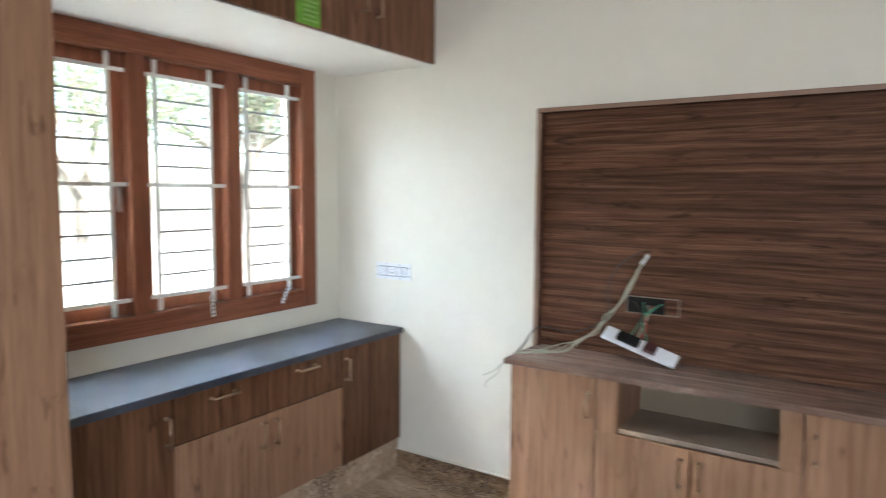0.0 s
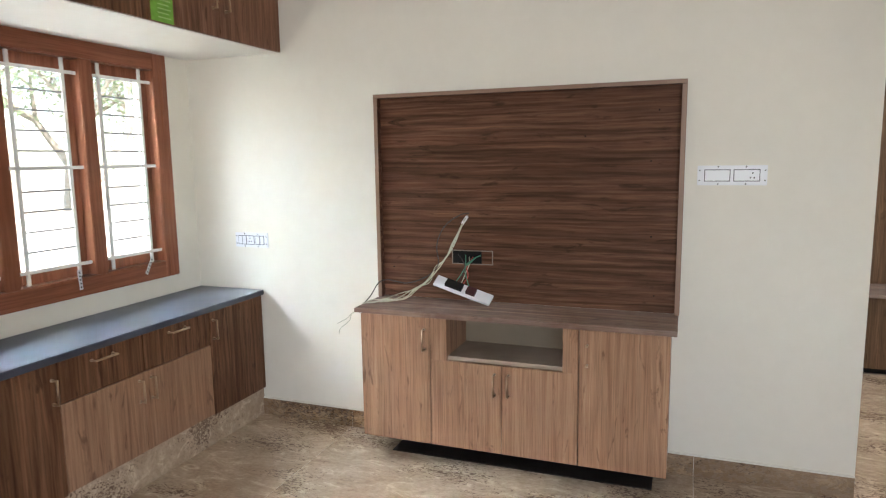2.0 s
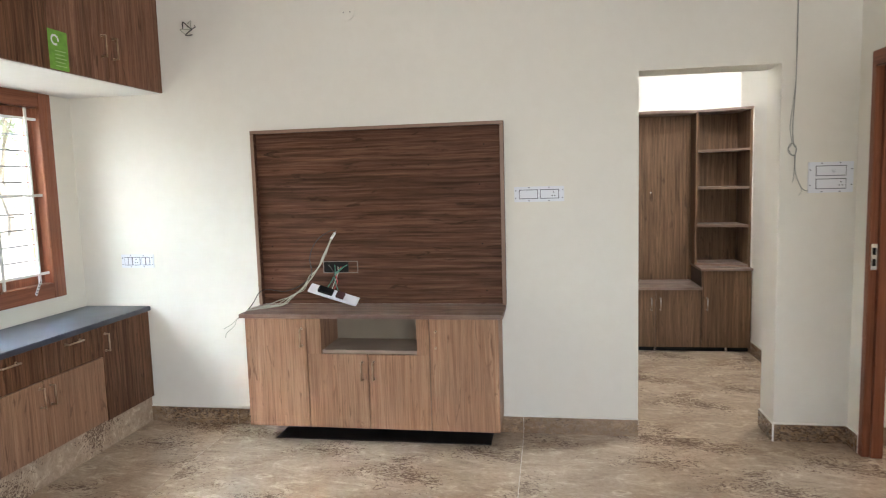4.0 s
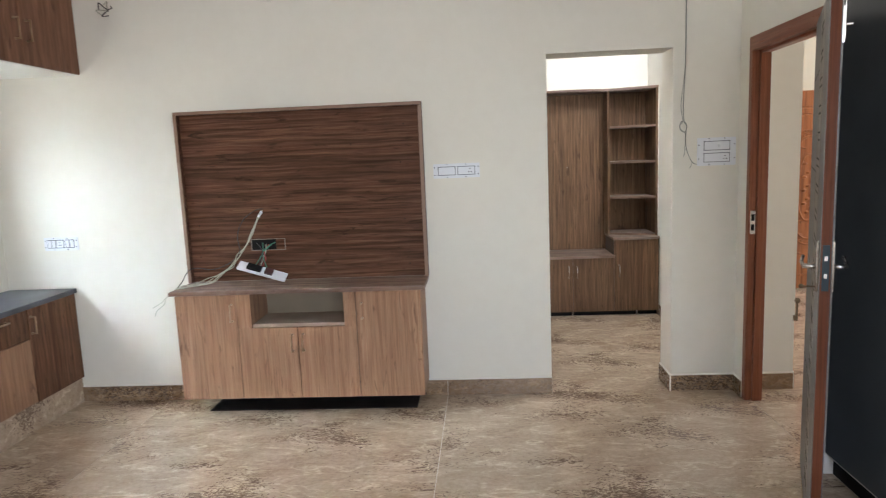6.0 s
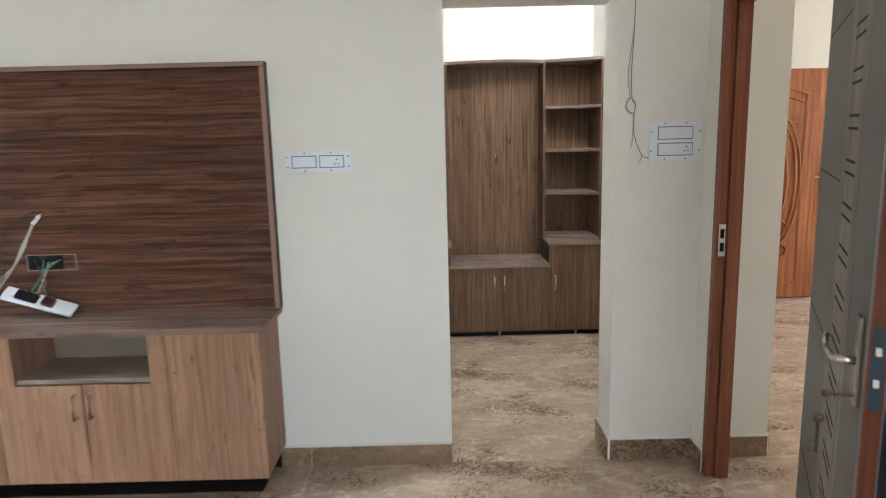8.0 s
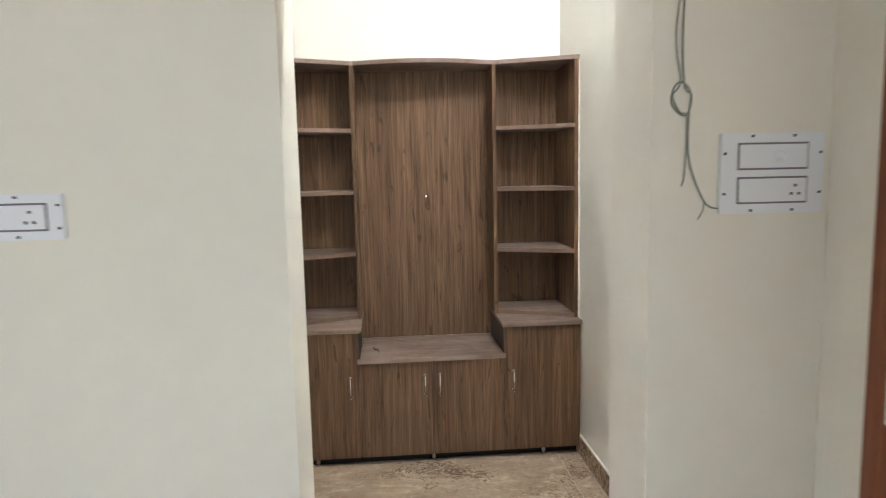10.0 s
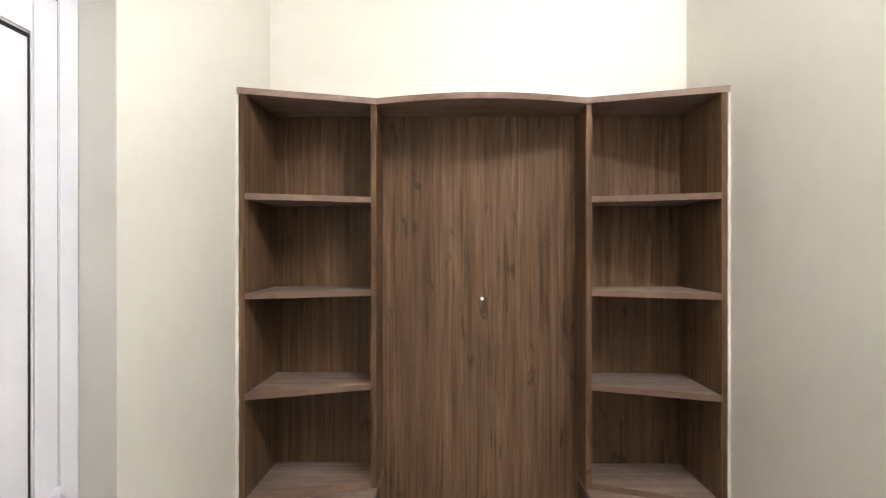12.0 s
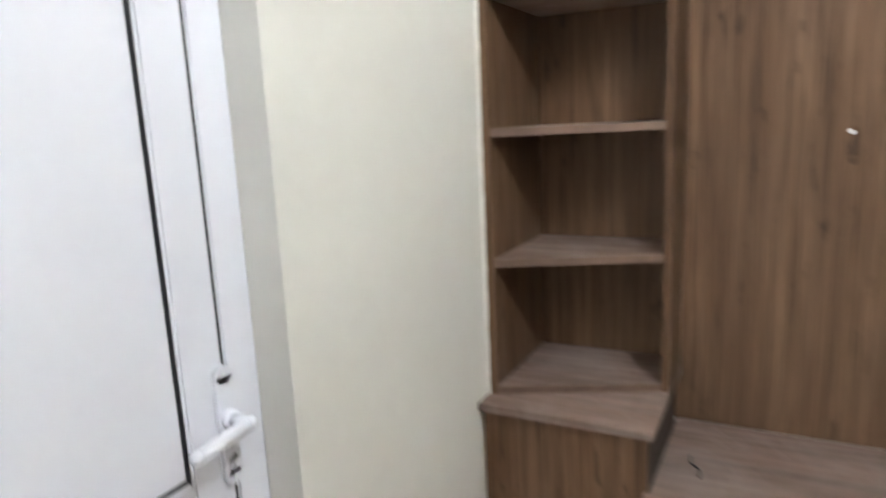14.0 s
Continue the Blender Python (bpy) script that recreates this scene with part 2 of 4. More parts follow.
wire_black = plain("black_wire", (0.03, 0.02, 0.02), 0.5)
wire_green = plain("green_wire", (0.05, 0.22, 0.14), 0.5)
wire_red = plain("red_wire", (0.42, 0.05, 0.04), 0.5)
socket_red = plain("dark_red_socket_back", (0.06, 0.012, 0.014), 0.5)
green_paper = plain("green_leaflet", (0.16, 0.38, 0.04), 0.5, 0, 0.2, 30)
blue_plastic = plain("blue_lock_case", (0.006, 0.022, 0.034), 0.6)
carton = plain("brown_carton", (0.27, 0.185, 0.11), 0.8, 0, 0.12, 5)
wrap = wood("wrapped_laminate_sheet", (0.24, 0.19, 0.13), (0.32, 0.26, 0.19), (0.40, 0.34, 0.26), "Z", 0.3, 0.7)
dark_glass = plain("tinted_glass", (0.012, 0.017, 0.016), 0.2, 0, 0.1)
dark_glass.node_tree.nodes["Principled BSDF"].inputs["Specular IOR Level"].default_value = 0.15
bark = plain("bark", (0.30, 0.25, 0.20), 0.9, 0, 0.3, 12, 0.5)
leaf = plain("leaf_green", (0.11, 0.15, 0.065), 0.6, 0, 0.3, 3)
_n, _l = leaf.node_tree.nodes, leaf.node_tree.links
_t, _m = _n.new("ShaderNodeBsdfTranslucent"), _n.new("ShaderNodeMixShader")
# Translucence kept pale so the colour carries the bright haze outside
_t.inputs[0].default_value = (0.38, 0.44, 0.30, 1)
_m.inputs[0].default_value = 0.5
_l.new(_n["Principled BSDF"].outputs[0], _m.inputs[1])
_l.new(_t.outputs[0], _m.inputs[2])
_l.new(_m.outputs[0], _n["Material Output"].inputs[0])
earth = plain("dry_earth", (0.34, 0.30, 0.24), 0.95, 0, 0.25, 1.2, 0.4)
outer_wall = plain("weathered_compound_wall", (0.52, 0.50, 0.47), 0.85, 0, 0.3, 1.5)
filler = plain("white_filler", (0.74, 0.72, 0.67), 0.8, 0, 0.08, 60)
lamp_white = plain("lamp_housing", (0.8, 0.8, 0.78), 0.4)


def glass_material():
    m, n, l, b = material("clear_glass")
    b.inputs["Base Color"].default_value = (0.93, 0.97, 0.95, 1)
    b.inputs["Roughness"].default_value = 0.0
    b.inputs["Transmission Weight"].default_value = 1.0
    b.inputs["IOR"].default_value = 1.45
    return m


glass = glass_material()

# ---- building tools ----
ORIGIN = {}


def thing(name, at, label="", category="", group="", kind="", local=False):
    """An empty at the base of a thing. Its parts are given in world places, or in its own if local."""
    ob = new(name)
    ob.empty_display_size = 0.1
    if isinstance(at, Matrix):
        ob.matrix_world = at
        ORIGIN[ob] = Vector((0, 0, 0))
    else:
        ob.location = at
        ORIGIN[ob] = Vector((0, 0, 0)) if local else Vector(at)
    return tagged(ob, label, category, group, kind)


def cub(bm, x, y, z, m=None):
    r = bmesh.ops.create_cube(bm, size=1.0)
    s = Matrix.LocRotScale(((x[0] + x[1]) / 2, (y[0] + y[1]) / 2, (z[0] + z[1]) / 2), None, (abs(x[1] - x[0]), abs(y[1] - y[0]), abs(z[1] - z[0])))
    bmesh.ops.transform(bm, matrix=(m @ s) if m else s, verts=r["verts"])
    return r["verts"]


def rod(bm, a, b, radius, sides=10):
    a, b = Vector(a), Vector(b)
    d = b - a
    r = bmesh.ops.create_cone(bm, cap_ends=True, segments=sides, radius1=radius, radius2=radius, depth=d.length)
    bmesh.ops.transform(bm, matrix=Matrix.Translation((a + b) / 2) @ d.to_track_quat("Z", "Y").to_matrix().to_4x4(), verts=r["verts"])


def ball(bm, c, radius, squash=(1, 1, 1)):
    r = bmesh.ops.create_icosphere(bm, subdivisions=2, radius=radius)
    bmesh.ops.transform(bm, matrix=Matrix.LocRotScale(c, None, squash), verts=r["verts"])


def prism(bm, pts, z0, z1):
    """An upright prism over a plan of points."""
    low = [bm.verts.new((x, y, z0)) for x, y in pts]
    top = [bm.verts.new((x, y, z1)) for x, y in pts]
    bm.faces.new(top)
    bm.faces.new(low[::-1])
    for i in range(len(pts)):
        j = (i + 1) % len(pts)
        bm.faces.new((low[i], low[j], top[j], top[i]))


def part(name, bm, mat, parent=None, label="", bevel=0.0, smooth=False, kind="", category="", group=""):
    if bevel:
        bmesh.ops.bevel(bm, geom=bm.edges[:], offset=bevel, segments=2, affect="EDGES", clamp_overlap=True)
    bmesh.ops.recalc_face_normals(bm, faces=bm.faces[:])
    root = parent
    while root is not None and root.parent is not None:
        root = root.parent
    if root is not None and root in ORIGIN:
        bmesh.ops.translate(bm, verts=bm.verts[:], vec=-ORIGIN[root])
    me = bpy.data.meshes.new(name)
    bm.to_mesh(me)
    bm.free()
    me.materials.append(mat)
    if smooth:
        me.shade_smooth()
    ob = new(name, me)
    if parent is not None:
        ob.parent = parent
    return tagged(ob, label, category, group, kind)


def block(name, x, y, z, mat, parent=None, label="", bevel=0.0, **more):
    bm = bmesh.new()
    cub(bm, x, y, z)
    return part(name, bm, mat, parent, label, bevel, **more)


def handle(parent, c, along="z", out=(0, -1, 0), length=0.1, mat=None, label="slim brass bar handle"):
    """A bowed bar on two small feet."""
    bm = bmesh.new()
    a = Vector((0, 0, 1)) if along == "z" else Vector((0, 1, 0)) if along == "y" else Vector((1, 0, 0))
    c, o = Vector(c), Vector(out)
    p, q = c - a * length / 2, c + a * length / 2
    for e in (p, q):
        rod(bm, e, e + o * 0.004, 0.0075, 12)
        rod(bm, e, e + o * 0.029, 0.0042)
        ball(bm, e + o * 0.029, 0.0054)
    rod(bm, p + o * 0.029, q + o * 0.029, 0.0050)
    return part("handle", bm, mat or brass, parent, label, smooth=True)


def tube(name, pts, radius, mat, parent=None, label=""):
    """A wire through the points, smoothed, as one mesh."""
    root = parent
    off = ORIGIN.get(root, Vector((0, 0, 0))) if root else Vector((0, 0, 0))
    P = [Vector(p) - off for p in pts]
    fine = []
    for i in range(len(P) - 1):
        p0, p1, p2, p3 = P[max(i - 1, 0)], P[i], P[i + 1], P[min(i + 2, len(P) - 1)]
        for k in range(6):
            t = k / 6
            fine.append(0.5 * ((2 * p1) + (p2 - p0) * t + (2 * p0 - 5 * p1 + 4 * p2 - p3) * t * t + (3 * p1 - p0 - 3 * p2 + p3) * t ** 3))
    fine.append(P[-1])
    bm = bmesh.new()
    rings = []
    for i, p in enumerate(fine):
        d = (fine[min(i + 1, len(fine) - 1)] - fine[max(i - 1, 0)]).normalized()
        u = d.cross(Vector((0.3, 0.9, 0.1))).normalized()
        w = d.cross(u)
        rings.append([bm.verts.new(p + radius * (math.cos(a) * u + math.sin(a) * w)) for a in (0, 1.047, 2.094, 3.142, 4.189, 5.236)])
    for r, s in zip(rings, rings[1:]):
        for i in range(6):
            bm.faces.new((r[i], r[(i + 1) % 6], s[(i + 1) % 6], s[i]))
    bm.faces.new(rings[0][::-1])
    bm.faces.new(rings[-1])
    me_root = ORIGIN.get(root)
    if me_root is not None:
        bmesh.ops.translate(bm, verts=bm.verts[:], vec=me_root)
    return part(name, bm, mat, parent, label, smooth=True)


def grid_wall(name, axis, at, u, z, holes, mat):
    """A wall along x or y between two faces, with openings cut through; holes are (u0, u1, z0, z1)."""
    bm = bmesh.new()
    us = sorted({u[0], u[1], *[h[0] for h in holes], *[h[1] for h in holes]})
    for a, b in zip(us, us[1:]):
        zs = [(z[0], z[1])]
        for h in holes:
            if h[0] <= a and h[1] >= b:
                zs = [s for lo, hi in zs for s in ((lo, min(hi, h[2])), (max(lo, h[3]), hi)) if s[1] - s[0] > 1e-4]
        for lo, hi in zs:
            if axis == "x":
                cub(bm, (a, b), at, (lo, hi))
            else:
                cub(bm, at, (a, b), (lo, hi))
    bmesh.ops.remove_doubles(bm, verts=bm.verts[:], dist=1e-5)
    bmesh.ops.delete(bm, geom=[f for f in bm.faces if sum(1 for g in bm.faces if (g.calc_center_median() - f.calc_center_median()).length < 1e-4) > 1], context="FACES_ONLY")
    return part(name, bm, mat, kind="structure")


# ---- the shell of the rooms ----
WX, EX, TV, BACK, H = -2.53, 2.13, 2.80, -3.2, 3.05
walls = [
    grid_wall("wall_north", "x", (TV, 3.03), (WX - 0.23, 2.20), (0, H), [(1.0, 1.742, 0, 2.1)], paint),
    grid_wall("wall_west", "y", (WX - 0.23, WX), (BACK - 0.23, TV), (0, H), [(1.09, 2.61, 0.884, 2.112)], paint),
    grid_wall("wall_east", "y", (EX, 2.218), (1.705, TV), (0, H), [(1.75, 2.655, 0, 2.10)], paint),
    grid_wall("wall_wardrobe_end", "x", (1.705, 1.75), (2.218, 2.75), (0, H), [], paint),
    grid_wall("wall_east_return", "x", (1.62, 1.75), (2.75, 7.4), (0, H), [], paint),
    grid_wall("wall_east_rear", "y", (2.75, 2.87), (BACK, 1.62), (0, H), [(-3.0, -1.75, 0.75, 2.45)], paint),
    grid_wall("wall_south", "x", (BACK - 0.23, BACK), (WX - 0.23, 2.87), (0, H), [(0.10, 2.55, 0.75, 2.45)], paint),
    grid_wall("wall_prayer_room_west", "y", (0.37, 0.612), (3.03, 5.38), (0, H), [(3.15, 4.0525, 0, 2.12)], cream),
    grid_wall("wall_prayer_room_north", "x", (5.15, 5.38), (0.612, 2.179), (0, H), [], cream),
    grid_wall("wall_prayer_room_east", "y", (2.179, 2.487), (TV, 5.38), (0, H), [], cream),
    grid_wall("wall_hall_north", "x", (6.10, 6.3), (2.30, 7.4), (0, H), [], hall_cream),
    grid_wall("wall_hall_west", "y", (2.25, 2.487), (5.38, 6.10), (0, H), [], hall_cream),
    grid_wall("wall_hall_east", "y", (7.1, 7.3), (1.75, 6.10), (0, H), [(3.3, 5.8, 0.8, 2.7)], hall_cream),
]
block("ceiling", (WX - 0.23, 7.4), (BACK - 0.23, 6.3), (H, H + 0.15), white_paint, kind="structure")

floor = block("floor", (WX - 0.23, 7.4), (BACK - 0.23, 6.3), (-0.15, -0.0015), grout, kind="structure")


def tile_mesh(w, d):
    bm = bmesh.new()
    cub(bm, (0, w), (0, d), (-0.007, 0))
    me = bpy.data.meshes.new("floor_tile")
    bm.to_mesh(me)
    bm.free()
    me.materials.append(floor_tile)
    return me


def tiles(xs, ys):
    cache = {}
    for x0, x1 in zip(xs, xs[1:]):
        for y0, y1 in zip(ys, ys[1:]):
            key = (round(x1 - x0, 3), round(y1 - y0, 3))
            if key not in cache:
                cache[key] = tile_mesh(key[0] - 0.003, key[1] - 0.003)
            t = new("floor_tile", cache[key])
            t.location = (x0 + 0.0015, y0 + 0.0015, 0)
            t.parent = floor


tiles([WX, -1.50, 0.335, 2.17], [BACK, -2.08, -0.86, 0.36, 1.58, TV])
tiles([0.225, 2.055, 3.885, 5.715, 7.3], [TV, 4.02, 5.24, 6.10])
tiles([2.17, 4.0, 5.83, 7.3], [1.58, TV])
tiles([2.17, 2.87], [BACK, -2.08, -0.86, 0.36, 1.58])


def skirting(name, u0, u1, at, axis, side, joints=()):
    """Stone skirting with a white joint on top. side: +1 or -1, the way that it stands proud of the wall."""
    base = None
    cuts = [u0, *[j for j in joints if u0 < j < u1], u1]
    t = (at, at + side * 0.012)
    lo = (min(t), max(t))
    g = (min(at, at + side * 0.009), max(at, at + side * 0.009))
    if axis == "x":
        base = block(name, (u0, u1), g, (0.0, 0.107), grout_white, kind="structure")
    else:
        base = block(name, g, (u0, u1), (0.0, 0.107), grout_white, kind="structure")
    for a, b in zip(cuts, cuts[1:]):
        w = (a + 0.001, b - 0.001)
        if axis == "x":
            block("skirting_tile", w, lo, (0.001, 0.1), base_tile, base)
        else:
            block("skirting_tile", lo, w, (0.001, 0.1), base_tile, base)


skirting("baseboard_north_a", -2.104, -1.25, TV, "x", -1, (-1.50,))
skirting("baseboard_north_b", 0.1925, 1.0, TV, "x", -1, (0.335,))
skirting("baseboard_north_c", 1.742, 2.13, TV, "x", -1)
skirting("baseboard_opening_right", 2.788, 3.03, 1.742, "y", -1)
skirting("baseboard_east", 2.66, 2.788, EX, "y", -1)
skirting("baseboard_passage", 2.22, 2.487, TV, "x", -1)
skirting("baseboard_prayer_east", 3.03, 5.15, 2.179, "y", -1, (4.40,))
skirting("baseboard_prayer_west", 4.055, 5.15, 0.612, "y", 1)
skirting("baseboard_hall_west", 2.80, 6.10, 2.487, "y", 1, (4.4,))
skirting("baseboard_south", WX, 2.75, BACK, "x", 1)
skirting("baseboard_west", BACK, 0.0, WX, "y", 1)


# ---- the low cabinet under the window ----
def door_leaf(name, x, y, z, mat, parent, label=""):
    return block(name, x, y, z, mat, parent, label, bevel=0.0015)


low = thing("window_side_cabinet", (-2.3, 1.9, 0), "low built-in cabinet of dark and light walnut laminate under the window", "cabinet")
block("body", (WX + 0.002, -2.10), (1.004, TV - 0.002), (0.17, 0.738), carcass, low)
FX = (-2.099, -2.081)
d = door_leaf("door", FX, (1.006, 1.438), (0.172, 0.736), dark_wood_z, low, "dark walnut tall door")
handle(d, (-2.081, 1.412, 0.622), "z", (1, 0, 0), 0.10)
d = door_leaf("drawer", FX, (1.442, 1.878), (0.562, 0.736), dark_wood_z, low, "dark walnut drawer front")
handle(d, (-2.081, 1.656, 0.698), "y", (1, 0, 0), 0.11)
d = door_leaf("drawer", FX, (1.882, 2.332), (0.562, 0.736), dark_wood_z, low, "dark walnut drawer front")
handle(d, (-2.081, 2.098, 0.704), "y", (1, 0, 0), 0.11)
d = door_leaf("door", FX, (1.442, 1.868), (0.178, 0.558), light_wood_z, low, "light walnut door")
handle(d, (-2.081, 1.842, 0.476), "z", (1, 0, 0), 0.10)
d = door_leaf("door", FX, (1.872, 2.332), (0.178, 0.558), light_wood_z, low, "light walnut door")
handle(d, (-2.081, 1.913, 0.474), "z", (1, 0, 0), 0.10)
d = door_leaf("door", FX, (2.336, TV - 0.012), (0.172, 0.736), dark_wood_z, low, "dark walnut tall door")
handle(d, (-2.081, 2.358, 0.640), "z", (1, 0, 0), 0.10)
block("plinth", (WX + 0.002, -2.105), (1.004, TV - 0.002), (0.001, 0.168), floor_tile, low, "stone-clad plinth")
worktop = thing("granite_worktop", (-2.28, 1.9, 0.74), "dusty black granite worktop on the low window cabinet", "worktop")
block("slab", (WX + 0.002, -2.067), (1.004, TV - 0.002), (0.7405, 0.770), granite, worktop, bevel=0.003)

# ---- the tall cabinet beside it ----
tall = thing("tall_cabinet", (-2.25, 0.6, 0), "tall pale walnut laminate cabinet at the end of the granite worktop", "cabinet")
block("body", (WX + 0.002, -1.93), (0.10, 1.0), (0.0, 2.10), light_wood_z, tall)
block("door", (-1.928, -1.91), (0.552, 0.998), (0.08, 2.098), light_wood_z, tall, bevel=0.0015)
block("door", (-1.928, -1.91), (0.102, 0.548), (0.08, 2.098), light_wood_z, tall, bevel=0.0015)

# ---- the loft over the window ----
shelf = block("loft_slab", (WX, -1.897), (0.10, TV), (2.116, 2.157), white_paint, kind="structure")
loft = thing("loft_cabinet", (-2.2, 1.5, 2.146), "walnut laminate overhead loft cabinet with paired doors above the window", "cabinet")
block("body", (WX + 0.002, -1.895), (0.102, TV - 0.002), (2.159, H - 0.004), loft_wood_z, loft)
for i, (a, b, m, hx) in enumerate(((0.104, 0.51, dark_wood_z, 0), (0.514, 0.958, dark_wood_z, 0), (0.962, 1.408, dark_wood_z, 1), (1.412, 1.852, dark_wood_z, 0), (1.856, 2.298, loft_wood_z, 1), (2.302, TV - 0.004, loft_wood_z, 0))):
    d = door_leaf("door", (-1.893, -1.874), (a, b), (2.118, 2.94), m, loft, "dark walnut loft door" if i < 4 else "reddish walnut loft door")
    if i >= 4:
        handle(d, (-1.874, b - 0.045 if hx else a + 0.045, 2.30), "z", (1, 0, 0), 0.11)
leaflet = thing("paper_leaflet", (-1.873, 1.93, 2.12), "green and white paper leaflet stuck to the loft door", "leaflet")
block("sheet", (-1.8735, -1.8715), (1.862, 1.990), (2.12, 2.31), green_paper, leaflet)
bm = bmesh.new()
for k in range(5):
    cub(bm, (-1.8714, -1.871), (1.90, 1.975 - 0.01 * (k % 2)), (2.137 + 0.018 * k, 2.142 + 0.018 * k))
part("printed_lines", bm, plain("pale_green_ink", (0.35, 0.55, 0.2), 0.5), leaflet)
bm = bmesh.new()
r = bmesh.ops.create_circle(bm, cap_ends=False, segments=16, radius=0.022)
pts = [(math.cos(a * 0.393) * 0.022, math.sin(a * 0.393) * 0.022) for a in range(14)]
bm.clear()
for k, (u, v) in enumerate(pts):
    cub(bm, (-1.8714, -1.871), (1.905 + u - 0.005, 1.905 + u + 0.005), (2.262 + v - 0.005, 2.262 + v + 0.005))
part("printed_swirl", bm, plate_white, leaflet)


# ---- the window ----
win = tagged(new("window_1"), "three-light polished teak window with a white grille", "window", kind="structure")
W0, W1, Z0, Z1 = 1.09, 2.61, 0.884, 2.112
bm = bmesh.new()
X = (WX - 0.12, WX + 0.012)
cub(bm, X, (W0 - 0.01, W0 + 0.09), (Z0 - 0.01, Z1 + 0.008))
cub(bm, X, (W1 - 0.09, W1 + 0.01), (Z0 - 0.01, Z1 + 0.008))
for y in (1.575, 2.05):
    cub(bm, X, (y, y + 0.075), (Z0 + 0.085, Z1 - 0.085))
part("window_frame", bm, teak, win, "polished teak jambs and mullions", bevel=0.004)
bm = bmesh.new()
cub(bm, (X[0], X[1] - 0.0004), (W0 + 0.09, W1 - 0.09), (Z0 - 0.01, Z0 + 0.085))
cub(bm, (X[0], X[1] - 0.0004), (W0 + 0.09, W1 - 0.09), (Z1 - 0.085, Z1 + 0.008))
part("window_head_and_sill", bm, teak_y, win, bevel=0.004)
LIGHTS = ((1.18, 1.575), (1.65, 2.05), (2.125, 2.52))
for a, b in LIGHTS:
    bm = bmesh.new()
    c = (WX - 0.064, WX - 0.046)
    zb, zt = Z0 + 0.085, Z1 - 0.085
    cub(bm, c, (a, a + 0.048), (zb, zt))
    cub(bm, c, (b - 0.048, b), (zb, zt))
    cub(bm, c, (a + 0.048, b - 0.048), (zb, zb + 0.065))
    cub(bm, c, (a + 0.048, b - 0.048), (zt - 0.065, zt))
    s = part("casement", bm, teak, win, "teak casement", bevel=0.003)
    block("pane", (WX - 0.057, WX - 0.053), (a + 0.045, b - 0.045), (zb + 0.06, zt - 0.06), glass, s)
    bm = bmesh.new()
    gx = WX - 0.028
    for y in (a + 0.055, b - 0.075):
        cub(bm, (gx - 0.004, gx + 0.006), (y, y + 0.018), (zb, zt))
    for z in (zb + 0.055, (zb + zt) / 2, zt - 0.075):
        cub(bm, (gx + 0.006, gx + 0.016), (a, b), (z, z + 0.016))
    part("grille_frame", bm, white_bar, win, "white enamelled grille bars", bevel=0.0015)
    n = 5
    for half in range(2):
        lo = zb + 0.055 + half * ((zt - 0.075) - (zb + 0.055)) / 2
        step = ((zt - 0.075) - (zb + 0.055)) / 2 / n
        for k in range(1, n):
            bm = bmesh.new()
            cub(bm, (gx - 0.003, gx + 0.004), (a + 0.073, b - 0.075), (lo + k * step, lo + k * step + 0.008))
            part("grille_rod", bm, rod_grey, win)
for y, tilt in ((1.945, 4), (2.385, -30)):
    m = pose(WX + 0.015, y, 0.955, 0, 0, 0) @ pose(0, 0, 0, tilt, 0, 0)
    st = thing("window_stay", m, "perforated steel casement stay hanging on the teak sill", "window stay")
    bm = bmesh.new()
    cub(bm, (0.0, 0.004), (-0.009, 0.009), (-0.045, 0.055))
    part("arm", bm, stay_metal, st, bevel=0.001)
    bm = bmesh.new()
    for k in range(5):
        cub(bm, (0.0041, 0.0046), (-0.004, 0.004), (-0.035 + 0.018 * k, -0.028 + 0.018 * k))
    part("holes", bm, black, st)
bm = bmesh.new()
rod(bm, (WX - 0.06, 1.55, 1.40), (WX - 0.03, 1.55, 1.40), 0.006)
cub(bm, (WX - 0.045, WX - 0.03), (1.54, 1.56), (1.395, 1.50))
part("casement_handle", bm, steel, win, bevel=0.002)


# ---- switch plates ----
def switch_plate(c, w, h, normal, cells, label, dark=()):
    """cells: (u, v, width, height) of each module on the plate, from its middle."""
    rz = {"-y": 0, "+x": 90, "-x": -90}[normal]
    t = thing("switch_plate", pose(*c, 0, 0, rz), label, "switch")
    block("plate", (-w / 2, w / 2), (-0.011, 0), (-h / 2, h / 2), plate_white, t, bevel=0.002)
    for u, v, cw, ch in cells:
        s = block("rim", (u - cw / 2 - 0.004, u + cw / 2 + 0.004), (-0.0118, -0.0108), (v - ch / 2 - 0.004, v + ch / 2 + 0.004), switch_grey, t)
        block("rocker", (u - cw / 2, u + cw / 2), (-0.0155, -0.0112), (v - ch / 2, v + ch / 2), plate_white, s, bevel=0.001)
    spots = [(u, v) for u in (-w / 2 + 0.009, w / 2 - 0.009) for v in (-h / 4, h / 4)] + [(u, v) for u in (-w / 5, w / 5) for v in (-h / 2 + 0.006, h / 2 - 0.006)]
    for u, v in spots:
        block("screw_cap", (u - 0.003, u + 0.003), (-0.0118, -0.0105), (v - 0.0025, v + 0.0025), black, t)
    if dark:
        for u, v in dark:
            block("socket_hole", (u - 0.0028, u + 0.0028), (-0.0162, -0.0154), (v - 0.0028, v + 0.0028), black, t)
    return t


